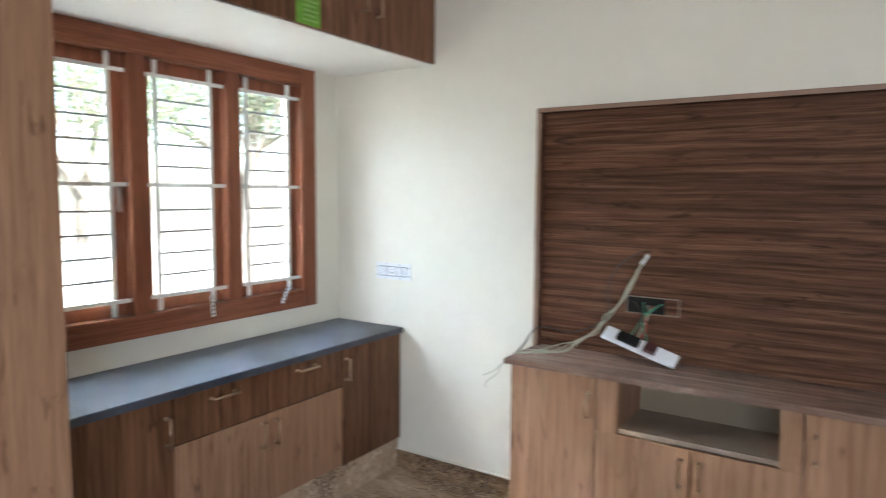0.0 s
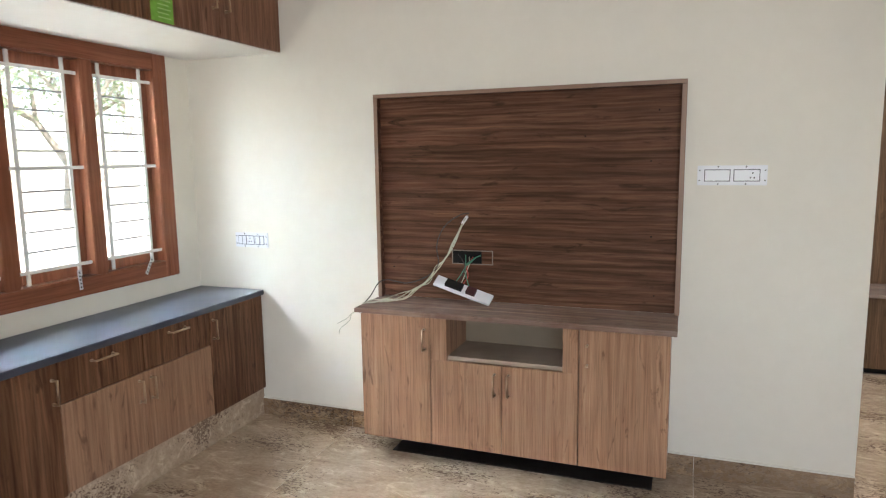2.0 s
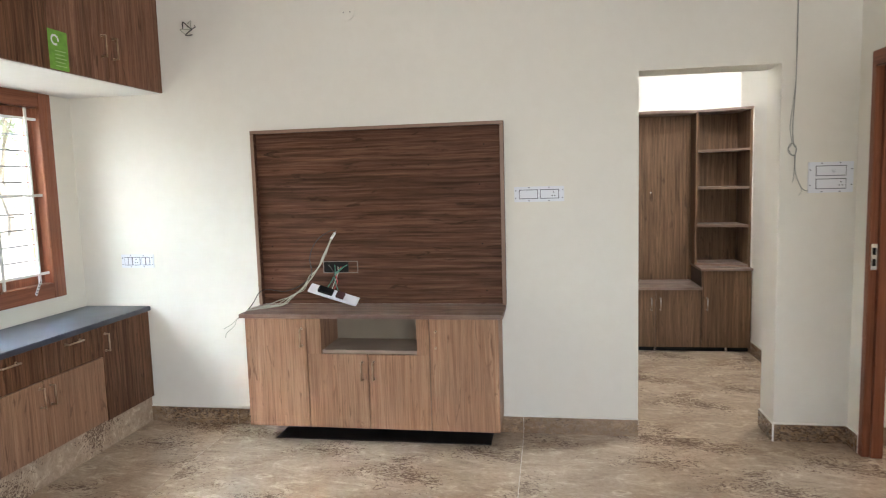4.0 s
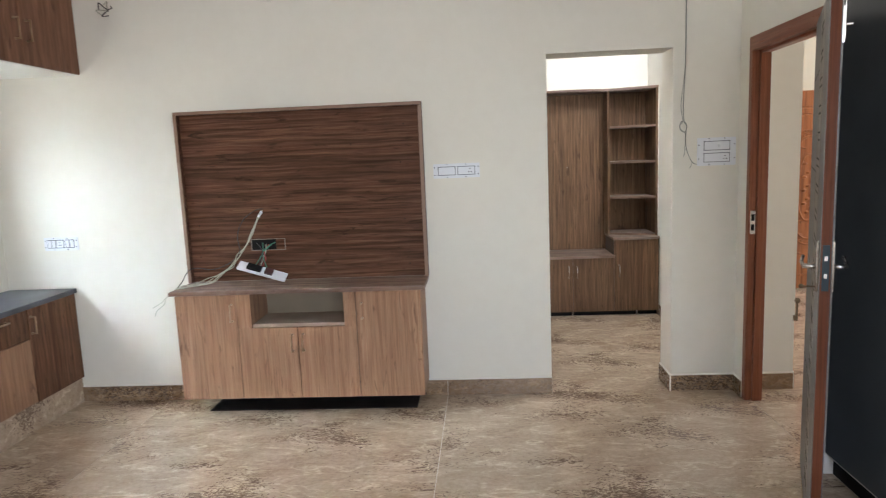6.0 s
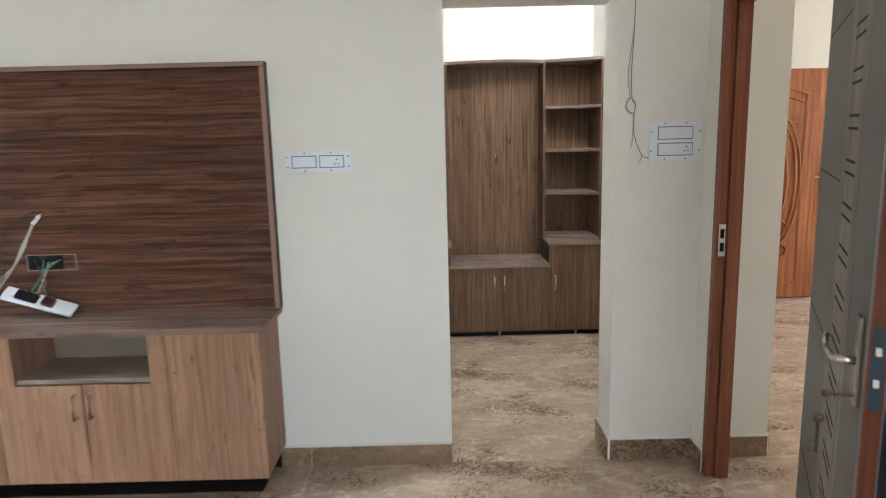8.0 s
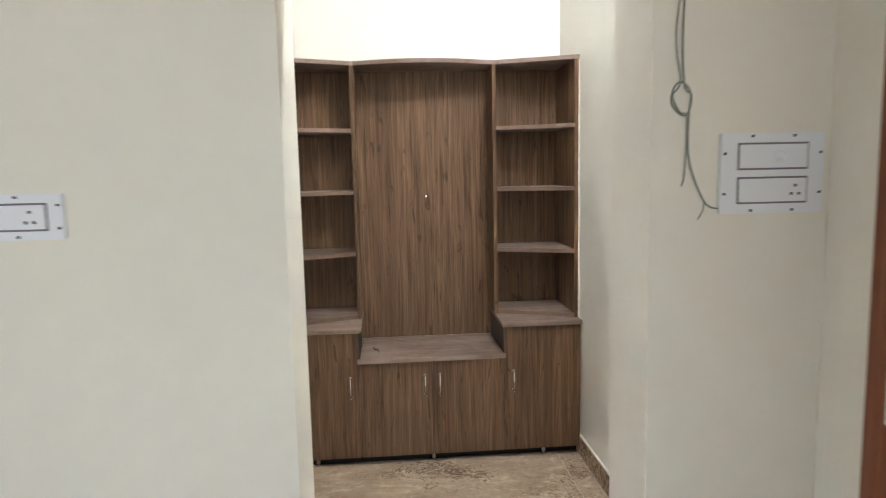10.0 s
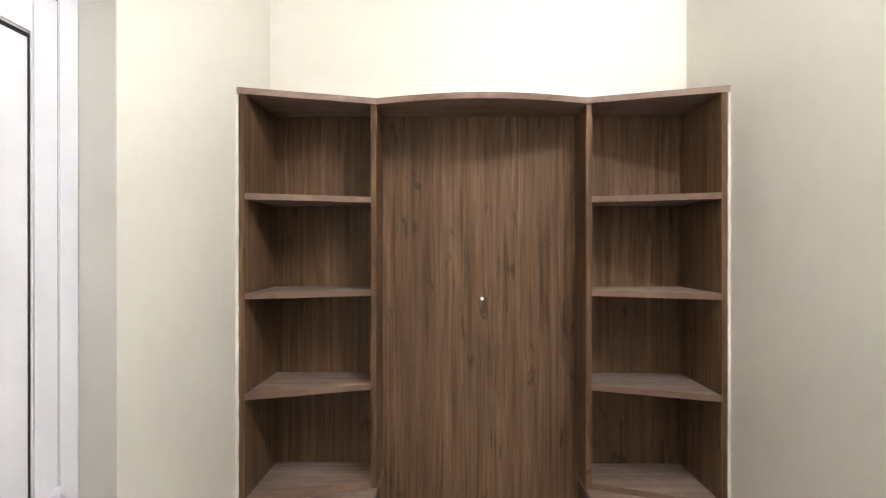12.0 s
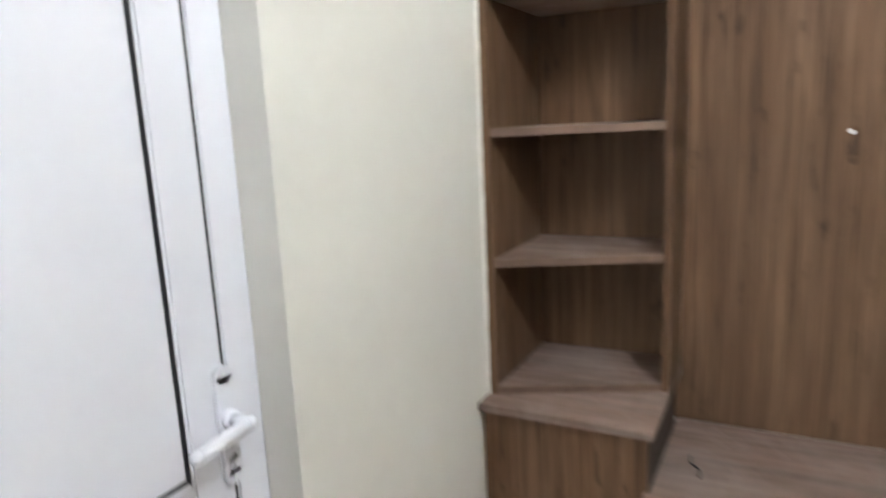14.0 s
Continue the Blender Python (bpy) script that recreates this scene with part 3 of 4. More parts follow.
switch_plate((-2.13, TV, 1.065), 0.225, 0.085, "-y", [(-0.075, 0, 0.022, 0.046), (-0.048, 0, 0.022, 0.046), (-0.005, 0, 0.046, 0.046), (0.045, 0, 0.022, 0.046), (0.075, 0, 0.022, 0.046)],
             "white switch and socket plate on the cream wall above the worktop", ((-0.012, -0.008), (0.002, -0.008), (-0.005, 0.01)))
switch_plate((0.443, TV, 1.433), 0.285, 0.088, "-y", [(-0.06, 0, 0.10, 0.046), (0.06, 0, 0.10, 0.046)],
             "white two-module switch plate beside the media panel", ((0.075, -0.01), (0.09, -0.01), (0.083, 0.01)))
switch_plate((1.998, TV, 1.485), 0.225, 0.165, "-y", [(0, 0.035, 0.145, 0.048), (0, -0.035, 0.145, 0.048)],
             "white double-row switch plate between opening and door", ((0.04, -0.043), (0.056, -0.043), (0.048, -0.026)))
bm = bmesh.new()
ball(bm, (2.01, TV - 0.02, 1.52), 0.011)
knob = thing("dimmer_knob", (2.01, TV - 0.02, 1.50), "small round white dimmer knob on the double-row plate", "knob")
part("cap", bm, plate_white, knob, smooth=True)

# ---- the media unit ----
mu = thing("media_cabinet", (-0.52, 2.65, 0.12), "wall-hung walnut laminate media cabinet with an open niche", "cabinet")
LX, RX, ZB, ZT, FY = -1.264, 0.217, 0.120, 0.760, 2.505
block("side", (LX, LX + 0.018), (FY + 0.001, TV - 0.002), (ZB, ZT), light_wood_z, mu)
block("side", (RX - 0.018, RX), (FY + 0.001, TV - 0.002), (ZB, ZT), light_wood_z, mu)
# Black here deepens the shade below the cabinet
block("bottom", (LX + 0.018, RX - 0.018), (FY + 0.001, TV - 0.002), (ZB, ZB + 0.018), black, mu, "underside board painted black for shade")

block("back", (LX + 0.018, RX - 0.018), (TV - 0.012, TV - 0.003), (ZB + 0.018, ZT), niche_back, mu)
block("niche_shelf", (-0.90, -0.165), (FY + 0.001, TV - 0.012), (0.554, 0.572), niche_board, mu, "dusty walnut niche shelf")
block("divider", (-0.822, -0.804), (FY + 0.001, TV - 0.012), (0.572, ZT), light_wood_z, mu)
block("divider", (-0.243, -0.225), (FY + 0.001, TV - 0.012), (0.572, ZT), light_wood_z, mu)
DY = (FY - 0.018, FY)
d = door_leaf("door", (LX, -0.892), DY, (ZB - 0.005, ZT - 0.002), light_wood_z, mu)
handle(d, (-0.919, DY[0], 0.650), "z", (0, -1, 0), 0.10)
d = door_leaf("door", (-0.888, -0.531), DY, (ZB - 0.005, 0.552), light_wood_z, mu)
handle(d, (-0.563, DY[0], 0.459), "z", (0, -1, 0), 0.10)
d = door_leaf("door", (-0.527, -0.172), DY, (ZB - 0.005, 0.552), light_wood_z, mu)
handle(d, (-0.496, DY[0], 0.461), "z", (0, -1, 0), 0.10)
d = door_leaf("door", (-0.168, RX), DY, (ZB - 0.005, ZT - 0.002), light_wood_z, mu)
for z in (0.599, 0.691):
    bm = bmesh.new()
    rod(bm, (-0.133, DY[0], z), (-0.133, DY[0] - 0.02, z), 0.0045)
    ball(bm, (-0.133, DY[0] - 0.021, z), 0.007)
    part("handle_stud", bm, brass, d, "brass stud with the bar missing", smooth=True)
block("stile", (-0.888, -0.804), DY, (0.5525, ZT - 0.002), light_wood_z, mu)
block("stile", (-0.243, -0.172), DY, (0.5525, ZT - 0.002), light_wood_z, mu)
bm = bmesh.new()
cub(bm, (-1.295, 0.243), (2.475, TV - 0.002), (0.762, 0.784))
cub(bm, (-1.289, 0.239), (2.479, TV - 0.002), (0.784, 0.787))
part("top", bm, top_wood_x, mu, "dusty dark walnut top", bevel=0.002)

# Added black strip covers the lit wall where the gap is in shade
block("wall_rail", (LX + 0.02, RX - 0.02), (TV - 0.010, TV - 0.0005), (0.004, ZB - 0.0005), black, mu, "black strip added for the shade under the cabinet")
# Added sheet paints the cabinet's shadow on to the floor
sheet = thing("under_cabinet_shade", (-0.5, 2.65, 0.0), "thin dark sheet added as the shade under the media cabinet", "floor sheet")
block("sheet", (-1.15, 0.155), (2.585, TV - 0.014), (0.0005, 0.0035), shade_sheet, sheet)

pn = thing("media_back_panel", (-0.52, 2.78, 0.775), "dark walnut wall panel with pale rim above the media cabinet", "wall panel")
block("board", (-1.268, 0.224), (TV - 0.014, TV - 0.002), (0.790, 1.838), panel_wood_x, pn)
PY = (2.748, TV - 0.002)
for nm, x, z in (("rim_top", (-1.29, 0.246), (1.838, 1.858)), ("rim_side", (-1.29, -1.268), (0.789, 1.8378)), ("rim_side", (0.224, 0.246), (0.789, 1.8378))):
    e = 0.0005 if nm == "rim_side" else 0
    r = block(nm, x, (PY[0] + e, PY[1]), z, panel_wood_x, pn, "dark walnut rim board")
    block("edge_band", (x[0] + 0.0008, x[1] - 0.0008), (PY[0] + e - 0.0015, PY[0] + e - 0.0001), (z[0] + 0.0008, z[1] - 0.0008), edge_band, r, "pale walnut edging")
for x, z in ((-1.2, 1.72), (-0.57, 1.74), (0.13, 1.73), (-1.2, 1.15), (0.11, 1.15), (0.13, 0.87), (0.1, 1.5), (-0.2, 1.62), (-1.21, 0.95)):
    bm = bmesh.new()
    rod(bm, (x, TV - 0.0148, z), (x, TV - 0.0138, z), 0.004, 8)
    part("screw_head", bm, black, pn)
box = thing("wiring_box", (-0.74, TV - 0.02, 1.0), "open back box cut into the media panel with loose wires", "back box")
# Flat black block puts the open box's dark inside into colour
bm = bmesh.new()
cub(bm, (-0.87, -0.715), (TV - 0.018, TV - 0.0135), (0.985, 1.05))
part("hollow", bm, black, box)
bm = bmesh.new()
cub(bm, (-0.875, -0.655), (TV - 0.019, TV - 0.014), (1.05, 1.054))
cub(bm, (-0.875, -0.655), (TV - 0.019, TV - 0.014), (0.981, 0.985))
cub(bm, (-0.875, -0.871), (TV - 0.019, TV - 0.014), (0.985, 1.05))
cub(bm, (-0.659, -0.655), (TV - 0.019, TV - 0.014), (0.985, 1.05))
part("rim", bm, plain("dusty_steel", (0.22, 0.18, 0.15), 0.5, 0.3), box)
for pts, w in (([(-0.80, 2.78, 1.03), (-0.79, 2.75, 0.99), (-0.80, 2.73, 0.95), (-0.83, 2.71, 0.90)], wire_green), ([(-0.78, 2.78, 1.02), (-0.77, 2.745, 0.985), (-0.785, 2.73, 0.94), (-0.80, 2.71, 0.895)], wire_cream),
               ([(-0.76, 2.78, 1.02), (-0.78, 2.74, 0.975), (-0.77, 2.725, 0.93), (-0.79, 2.705, 0.89)], wire_red), ([(-0.74, 2.78, 1.02), (-0.76, 2.75, 1.0), (-0.79, 2.735, 0.96), (-0.76, 2.705, 0.885)], wire_green),
               ([(-0.84, 2.78, 1.03), (-0.81, 2.75, 1.01), (-0.79, 2.735, 0.97), (-0.81, 2.705, 0.90)], wire_black), ([(-0.72, 2.78, 1.03), (-0.75, 2.755, 1.015), (-0.785, 2.74, 0.985)], wire_green)):
    tube("loose_wire", pts, 0.0028, w, box)
m = pose(-0.785, 2.690, 0.862, -52, 17, 0)
fp = thing("hanging_switch_plate", m, "unscrewed white switch plate hanging by its wires", "switch plate")
block("plate", (-0.155, 0.155), (-0.006, 0.006), (-0.034, 0.034), plate_white, fp, bevel=0.003)
block("module_back", (-0.095, -0.005), (-0.026, -0.0065), (-0.019, 0.02), black, fp, "black module back")
block("module_back", (0.02, 0.068), (-0.026, -0.0065), (-0.019, 0.02), socket_red, fp, "dark red socket back")
cb = thing("cable_bundle", (-0.9, 2.74, 0.775), "loose cream cables drooping on to the media cabinet", "cable")
rnd = random.Random(12)
CABLE = [(-0.787, 2.785, 1.235), (-0.800, 2.745, 1.20), (-0.845, 2.72, 1.09), (-0.885, 2.705, 1.02), (-0.93, 2.69, 0.965), (-0.975, 2.68, 0.90), (-1.03, 2.66, 0.862), (-1.10, 2.64, 0.822), (-1.18, 2.62, 0.796), (-1.24, 2.60, 0.792), (-1.285, 2.56, 0.789)]
for k in range(6):
    pts = []
    for i, p in enumerate(CABLE):
        spread = (0.0, 0.003, 0.009, 0.011, 0.008, 0.013, 0.012, 0.018, 0.016, 0.012, 0.004)[i]
        pts.append((p[0] + rnd.uniform(-1, 1) * spread, p[1] + rnd.uniform(-1, 1) * spread, max(0.7895, p[2] + rnd.uniform(-1, 1) * spread)))
    tube("cable", pts, 0.0019 if k else 0.003, wire_cream, cb)
bm = bmesh.new()
rod(bm, (-0.789, 2.775, 1.228), (-0.803, 2.742, 1.195), 0.008)
part("plug", bm, plate_white, cb, "short white connector")
tube("black_cable", [(-0.782, 2.785, 1.245), (-0.815, 2.745, 1.240), (-0.88, 2.72, 1.194), (-0.922, 2.72, 1.13), (-0.932, 2.71, 1.07), (-0.917, 2.69, 0.994), (-0.95, 2.68, 0.945), (-1.02, 2.68, 0.905), (-1.10, 2.68, 0.885), (-1.20, 2.68, 0.897), (-1.245, 2.66, 0.88), (-1.275, 2.63, 0.82), (-1.288, 2.58, 0.789)], 0.003, wire_black, cb)
tube("stray_end", [(-1.27, 2.55, 0.779), (-1.30, 2.47, 0.76), (-1.315, 2.46, 0.72), (-1.36, 2.45, 0.68), (-1.37, 2.45, 0.65)], 0.0018, wire_cream, cb)
tube("stray_end", [(-1.26, 2.56, 0.779), (-1.30, 2.468, 0.758), (-1.33, 2.46, 0.73), (-1.385, 2.46, 0.70)], 0.0018, wire_cream, cb)

# ---- wires on the wall ----
hw = thing("hanging_wire", (1.8, TV - 0.01, 1.4), "thin grey wires looped down the wall to the switch plate", "wire")
W1Y = TV - 0.006
for pts, r in (([(1.811, H - 0.01), (1.811, 2.6), (1.811, 2.12), (1.809, 1.95), (1.802, 1.78), (1.808, 1.67), (1.824, 1.645), (1.818, 1.612), (1.803, 1.607), (1.782, 1.630), (1.787, 1.662), (1.803, 1.672), (1.822, 1.650), (1.819, 1.60), (1.822, 1.513), (1.856, 1.429), (1.889, 1.413)], 0.0020),
               ([(1.816, H - 0.01), (1.815, 2.5), (1.813, 2.12), (1.806, 1.943), (1.788, 1.767), (1.800, 1.675), (1.784, 1.645), (1.800, 1.612), (1.815, 1.60), (1.813, 1.492), (1.806, 1.462)], 0.0016),
               ([(1.856, 1.429), (1.853, 1.41), (1.842, 1.392)], 0.0014)):
    tube("wire", [(x, W1Y - 0.003 * math.sin(7 * z), z) for x, z in pts], r, wire_grey, hw)
pw = thing("wall_wire_stub", (-1.65, TV - 0.02, 2.49), "short knot of cream wires poking out of the upper wall", "wire")
for k in range(5):
    a = k * 1.1
    tube("strand", [(-1.65, TV + 0.0, 2.49), (-1.65 + 0.02 * math.cos(a), TV - 0.03, 2.49 + 0.02 * math.sin(a)), (-1.65 + 0.05 * math.cos(a), TV - 0.05, 2.49 + 0.045 * math.sin(a)), (-1.65 + 0.045 * math.cos(a + 0.7), TV - 0.03, 2.485 + 0.035 * math.sin(a + 0.7))], 0.003, wire_cream if k % 2 else wire_black, pw)
cap = thing("blank_cap", (-0.66, TV - 0.01, 2.52), "round pale blanking cap high on the wall", "cap")
bm = bmesh.new()
rod(bm, (-0.66, TV - 0.010, 2.525), (-0.66, TV, 2.525), 0.045, 24)
part("disc", bm, paint, cap)
for u in (-0.02, 0.02):
    bm = bmesh.new()
    rod(bm, (-0.66 + u, TV - 0.013, 2.525), (-0.66 + u, TV - 0.0095, 2.525), 0.004, 8)
    part("screw", bm, steel, cap)
sp = thing("wall_light_stub", (0.10, TV - 0.03, 2.56), "small black and steel light fitting base high on the wall", "light fitting")
bm = bmesh.new()
rod(bm, (0.10, TV - 0.03, 2.575), (0.10, TV, 2.575), 0.03, 16)
part("base", bm, steel, sp)
bm = bmesh.new()
rod(bm, (0.10, TV - 0.05, 2.57), (0.10, TV - 0.03, 2.57), 0.018, 12)
part("holder", bm, black, sp)

# ---- the teak door frame and the open leaf ----
df = tagged(new("door_1"), "polished teak door frame with a steel strike plate", "door frame", kind="structure")
bm = bmesh.new()
for s, y in ((-1, 2.655), (1, 1.75)):
    a, b = sorted((y, y + s * 0.042))
    cub(bm, (2.122, 2.163), (a, b), (0, 2.10))
    a, b = sorted((y, y + s * 0.056))
    cub(bm, (2.1635, 2.221), (a, b), (0, 2.10))
part("jambs", bm, teak, df, bevel=0.003)
bm = bmesh.new()
cub(bm, (2.1215, 2.163), (1.75, 2.655), (2.035, 2.112))
cub(bm, (2.1635, 2.221), (1.806, 2.599), (2.02, 2.112))
part("head", bm, teak_y, df, bevel=0.003)
block("strike_plate", (2.131, 2.160), (2.6105, 2.6128), (1.005, 1.140), steel, df, bevel=0.0005)
bm = bmesh.new()
cub(bm, (2.137, 2.154), (2.6098, 2.6106), (1.025, 1.062))
cub(bm, (2.137, 2.154), (2.6098, 2.6106), (1.082, 1.120))
part("strike_holes", bm, black, df)

LEAF_W, LEAF_T, LEAF_H = 0.80, 0.038, 2.02
leaf_angle = math.degrees(math.atan2(1.13 - 1.82, 1.802 - 2.098))
ld = thing("door_leaf", pose(2.098, 1.82, 0.008, 0, 0, leaf_angle), "open flush door with grey and wood-strip laminate and teak edges", "door")
block("core", (0.0, LEAF_W), (-LEAF_T / 2 + 0.003, LEAF_T / 2 - 0.003), (0, LEAF_H), leaf_teak, ld, "teak edge of the leaf", bevel=0.001)
S = -1
yf = sorted((S * (LEAF_T / 2 - 0.003), S * (LEAF_T / 2)))
block("grey_field", (0.002, 0.349), yf, (0.002, LEAF_H - 0.002), grey_laminate, ld)
block("wood_strip", (0.351, 0.598), yf, (0.002, LEAF_H - 0.002), strip_wood, ld)
block("grey_edge_field", (0.600, LEAF_W - 0.002), yf, (0.002, LEAF_H - 0.002), grey_laminate, ld)
y2 = sorted((S * (LEAF_T / 2 + 0.0008), S * (LEAF_T / 2 - 0.0005)))
for k in range(19):
    z = 0.12 + k * 0.1
    bm = bmesh.new()
    for e in (0, 0.028):
        for v in cub(bm, (0.415, 0.53), y2, (-0.003, 0.003), pose(0, 0, z + e)):
            v.co.z += (v.co.x - 0.47) * max(-0.22, min(0.12, (z - 1.55) * 0.2)) 
    part("inlay_dash", bm, black, ld, "pair of short dark inlay dashes")
for z, sl in ((0.55, -0.08), (1.0, -0.07), (1.40, -0.03), (1.78, 0.07)):
    bm = bmesh.new()
    for v in cub(bm, (0.01, 0.348), y2, (z - 0.0015, z + 0.0015)):
        v.co.z += (v.co.x - 0.17) * sl
    part("groove_line", bm, black, ld)
block("back_face", (0.002, LEAF_W - 0.002), sorted((-S * (LEAF_T / 2 - 0.003), -S * (LEAF_T / 2))), (0.002, LEAF_H - 0.002), dark_gloss, ld)
block("lock_forend", (LEAF_W - 0.0005, LEAF_W + 0.0025), (-0.011, 0.011), (0.995, 1.158), blue_plastic, ld, "blue-black lock forend")
for z in (1.05, 1.112):
    block("lock_bolt", (LEAF_W + 0.0025, LEAF_W + 0.0045), (-0.005, 0.005), (z - 0.009, z + 0.007), steel, ld)
for s in (-1, 1):
    f = s * (LEAF_T / 2)
    bm = bmesh.new()
    a, b = sorted((f, f + s * 0.009))
    cub(bm, (0.736, 0.772), (a, b), (0.985, 1.168))
    pl = part("escutcheon", bm, lock_steel, ld, "brushed steel lock plate", bevel=0.003)
    bm = bmesh.new()
    rod(bm, (0.752, f, 1.075), (0.752, f + s * 0.050, 1.075), 0.009)
    rod(bm, (0.752, f + s * 0.046, 1.075), (0.68, f + s * 0.052, 1.078), 0.007)
    rod(bm, (0.68, f + s * 0.052, 1.078), (0.652, f + s * 0.046, 1.094), 0.006)
    ball(bm, (0.652, f + s * 0.046, 1.094), 0.007)
    part("lever", bm, steel, pl, "chrome lever", smooth=True)
f = S * LEAF_T / 2
bm = bmesh.new()
rod(bm, (0.748, f, 1.0), (0.748, f + S * 0.045, 1.0), 0.003)
ball(bm, (0.748, f + S * 0.052, 1.0), 0.009, (0.4, 1, 1))
part("key", bm, old_brass, ld, "old brass key in the lock")
bm = bmesh.new()
ball(bm, (0.748, f + S * 0.062, 0.945), 0.0105, (0.4, 1, 1))
rod(bm, (0.748, f + S * 0.062, 0.94), (0.748, f + S * 0.062, 0.87), 0.0035)
cub(bm, (0.746, 0.75), (f + S * 0.062 - 0.012, f + S * 0.062), (0.87, 0.89))
part("hanging_key", bm, old_brass, ld, "second key hanging from the ring")
bm = bmesh.new()
b0 = -S * LEAF_T / 2
rod(bm, (0.74, b0 - S * 0.012, 1.86), (0.74, b0 - S * 0.012, 2.0), 0.006)
cub(bm, (0.725, 0.755), sorted((b0, b0 - S * 0.012)), (1.84, 1.96))
rod(bm, (0.74, b0, 1.90), (0.74, b0 - S * 0.035, 1.90), 0.005)
part("tower_bolt", bm, steel, ld, "steel tower bolt")

# ---- the dark wardrobe behind the leaf ----
wd = thing("dark_wardrobe", (2.45, 0.0, 0), "dark glossy laminate wardrobe set in the wall behind the open door", "wardrobe")
block("body", (2.15, 2.745), (-1.6, 1.703), (0.10, 2.60), black, wd)
for a, b in ((-1.598, -0.83), (-0.826, -0.06), (-0.056, 0.708), (0.712, 1.20), (1.204, 1.701)):
    block("door", (2.130, 2.149), (a, b), (0.106, 2.598), dark_gloss, wd, bevel=0.0015)
block("trim_strip", (2.134, 2.1495), (-1.6, 1.703), (0.0985, 0.1045), grout_white, wd, "thin white joint line")
block("plinth", (2.17, 2.74), (-1.6, 1.703), (0.0, 0.098), black, wd)

# ---- prayer room: shelf cabinet ----
pc = thing("prayer_room_cabinet", (1.4, 4.95, 0.0), "brown oak laminate wall cabinet with flared open shelf towers", "cabinet")
CF, CB, CXL, CXR, IL, IR = 4.715, 5.148, 0.617, 2.1765, 1.03, 1.772
ZS, ZC = 0.727, 0.567
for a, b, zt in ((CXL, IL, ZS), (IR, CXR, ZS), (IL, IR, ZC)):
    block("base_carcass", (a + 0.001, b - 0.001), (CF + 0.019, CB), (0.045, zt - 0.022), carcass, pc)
for a, b, zt, h in ((CXL + 0.004, IL - 0.002, ZS, 0.985), (IL + 0.002, 1.399, ZC, 1.362), (1.402, IR - 0.002, ZC, 1.437), (IR + 0.002, CXR - 0.004, ZS, 1.818)):
    d = door_leaf("door", (a, b), (CF, CF + 0.018), (0.045, zt - 0.024), puja_wood_z, pc)
    handle(d, (h, CF, 0.42), "z", (0, -1, 0), 0.10, steel, "slim chrome bar handle")
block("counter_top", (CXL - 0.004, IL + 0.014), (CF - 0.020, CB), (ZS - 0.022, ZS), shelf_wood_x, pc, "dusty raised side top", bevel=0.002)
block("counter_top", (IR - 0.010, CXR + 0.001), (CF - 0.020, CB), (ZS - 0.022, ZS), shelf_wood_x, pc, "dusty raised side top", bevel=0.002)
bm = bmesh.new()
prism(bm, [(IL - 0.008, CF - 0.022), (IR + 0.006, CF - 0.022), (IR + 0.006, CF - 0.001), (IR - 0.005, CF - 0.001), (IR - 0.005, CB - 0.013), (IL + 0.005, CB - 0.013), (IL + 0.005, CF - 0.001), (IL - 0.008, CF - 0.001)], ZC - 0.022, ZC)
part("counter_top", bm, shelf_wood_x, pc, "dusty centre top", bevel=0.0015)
block("back_board", (IL, IR), (CB - 0.012, CB), (ZC, 2.045), puja_wood_z, pc)
OY, NY, T = 4.765, 4.93, 0.02
for s, xo, xi in ((1, 0.620, IL + 0.012), (-1, 2.173, IR - 0.012)):
    x0, x1 = sorted((xo, xo + s * T))
    block("outer_side", (x0, x1), (OY, CB), (ZS, 2.045), puja_wood_z, pc, "outer side of the shelf tower", bevel=0.001)
    x0, x1 = sorted((xi, xi - s * T))
    block("inner_side", (x0, x1), (NY, CB), (ZS, 2.045), puja_wood_z, pc, "inner side of the shelf tower", bevel=0.001)
    x0, x1 = sorted((xo + s * T, xi - s * T))
    block("tower_back", (x0, x1), (CB - 0.010, CB), (ZS, 2.045), puja_wood_z, pc)
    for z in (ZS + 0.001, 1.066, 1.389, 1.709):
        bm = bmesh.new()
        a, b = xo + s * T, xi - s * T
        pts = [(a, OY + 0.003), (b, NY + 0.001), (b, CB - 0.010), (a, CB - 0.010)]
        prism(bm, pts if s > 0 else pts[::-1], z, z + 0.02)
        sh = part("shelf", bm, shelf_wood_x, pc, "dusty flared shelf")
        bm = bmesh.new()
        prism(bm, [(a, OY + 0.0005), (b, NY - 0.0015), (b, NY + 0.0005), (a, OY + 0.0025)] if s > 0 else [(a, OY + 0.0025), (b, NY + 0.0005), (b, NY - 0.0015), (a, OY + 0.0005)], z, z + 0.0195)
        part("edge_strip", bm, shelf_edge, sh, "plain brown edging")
bm = bmesh.new()
pts = [(0.617, OY - 0.006), (IL + 0.012, NY - 0.008)]
for k in range(1, 16):
    t = k / 16
    pts.append((IL + 0.012 + t * (IR - IL - 0.024), NY - 0.008 - 0.085 * math.sin(math.pi * t)))
pts += [(IR - 0.012, NY - 0.008), (2.177, OY - 0.006), (2.177, CB), (0.617, CB)]
prism(bm, pts, 2.0455, 2.066)
part("canopy_board", bm, shelf_wood_x, pc, "curved top board")
for x in (0.80, 1.4, 1.985):
    bm = bmesh.new()
    rod(bm, (x, CF + 0.04, 0.0), (x, CF + 0.04, 0.045), 0.012)
    rod(bm, (x, CF + 0.04, 0.0), (x, CF + 0.04, 0.008), 0.018)
    part("leg", bm, steel, pc, "adjustable steel leg")
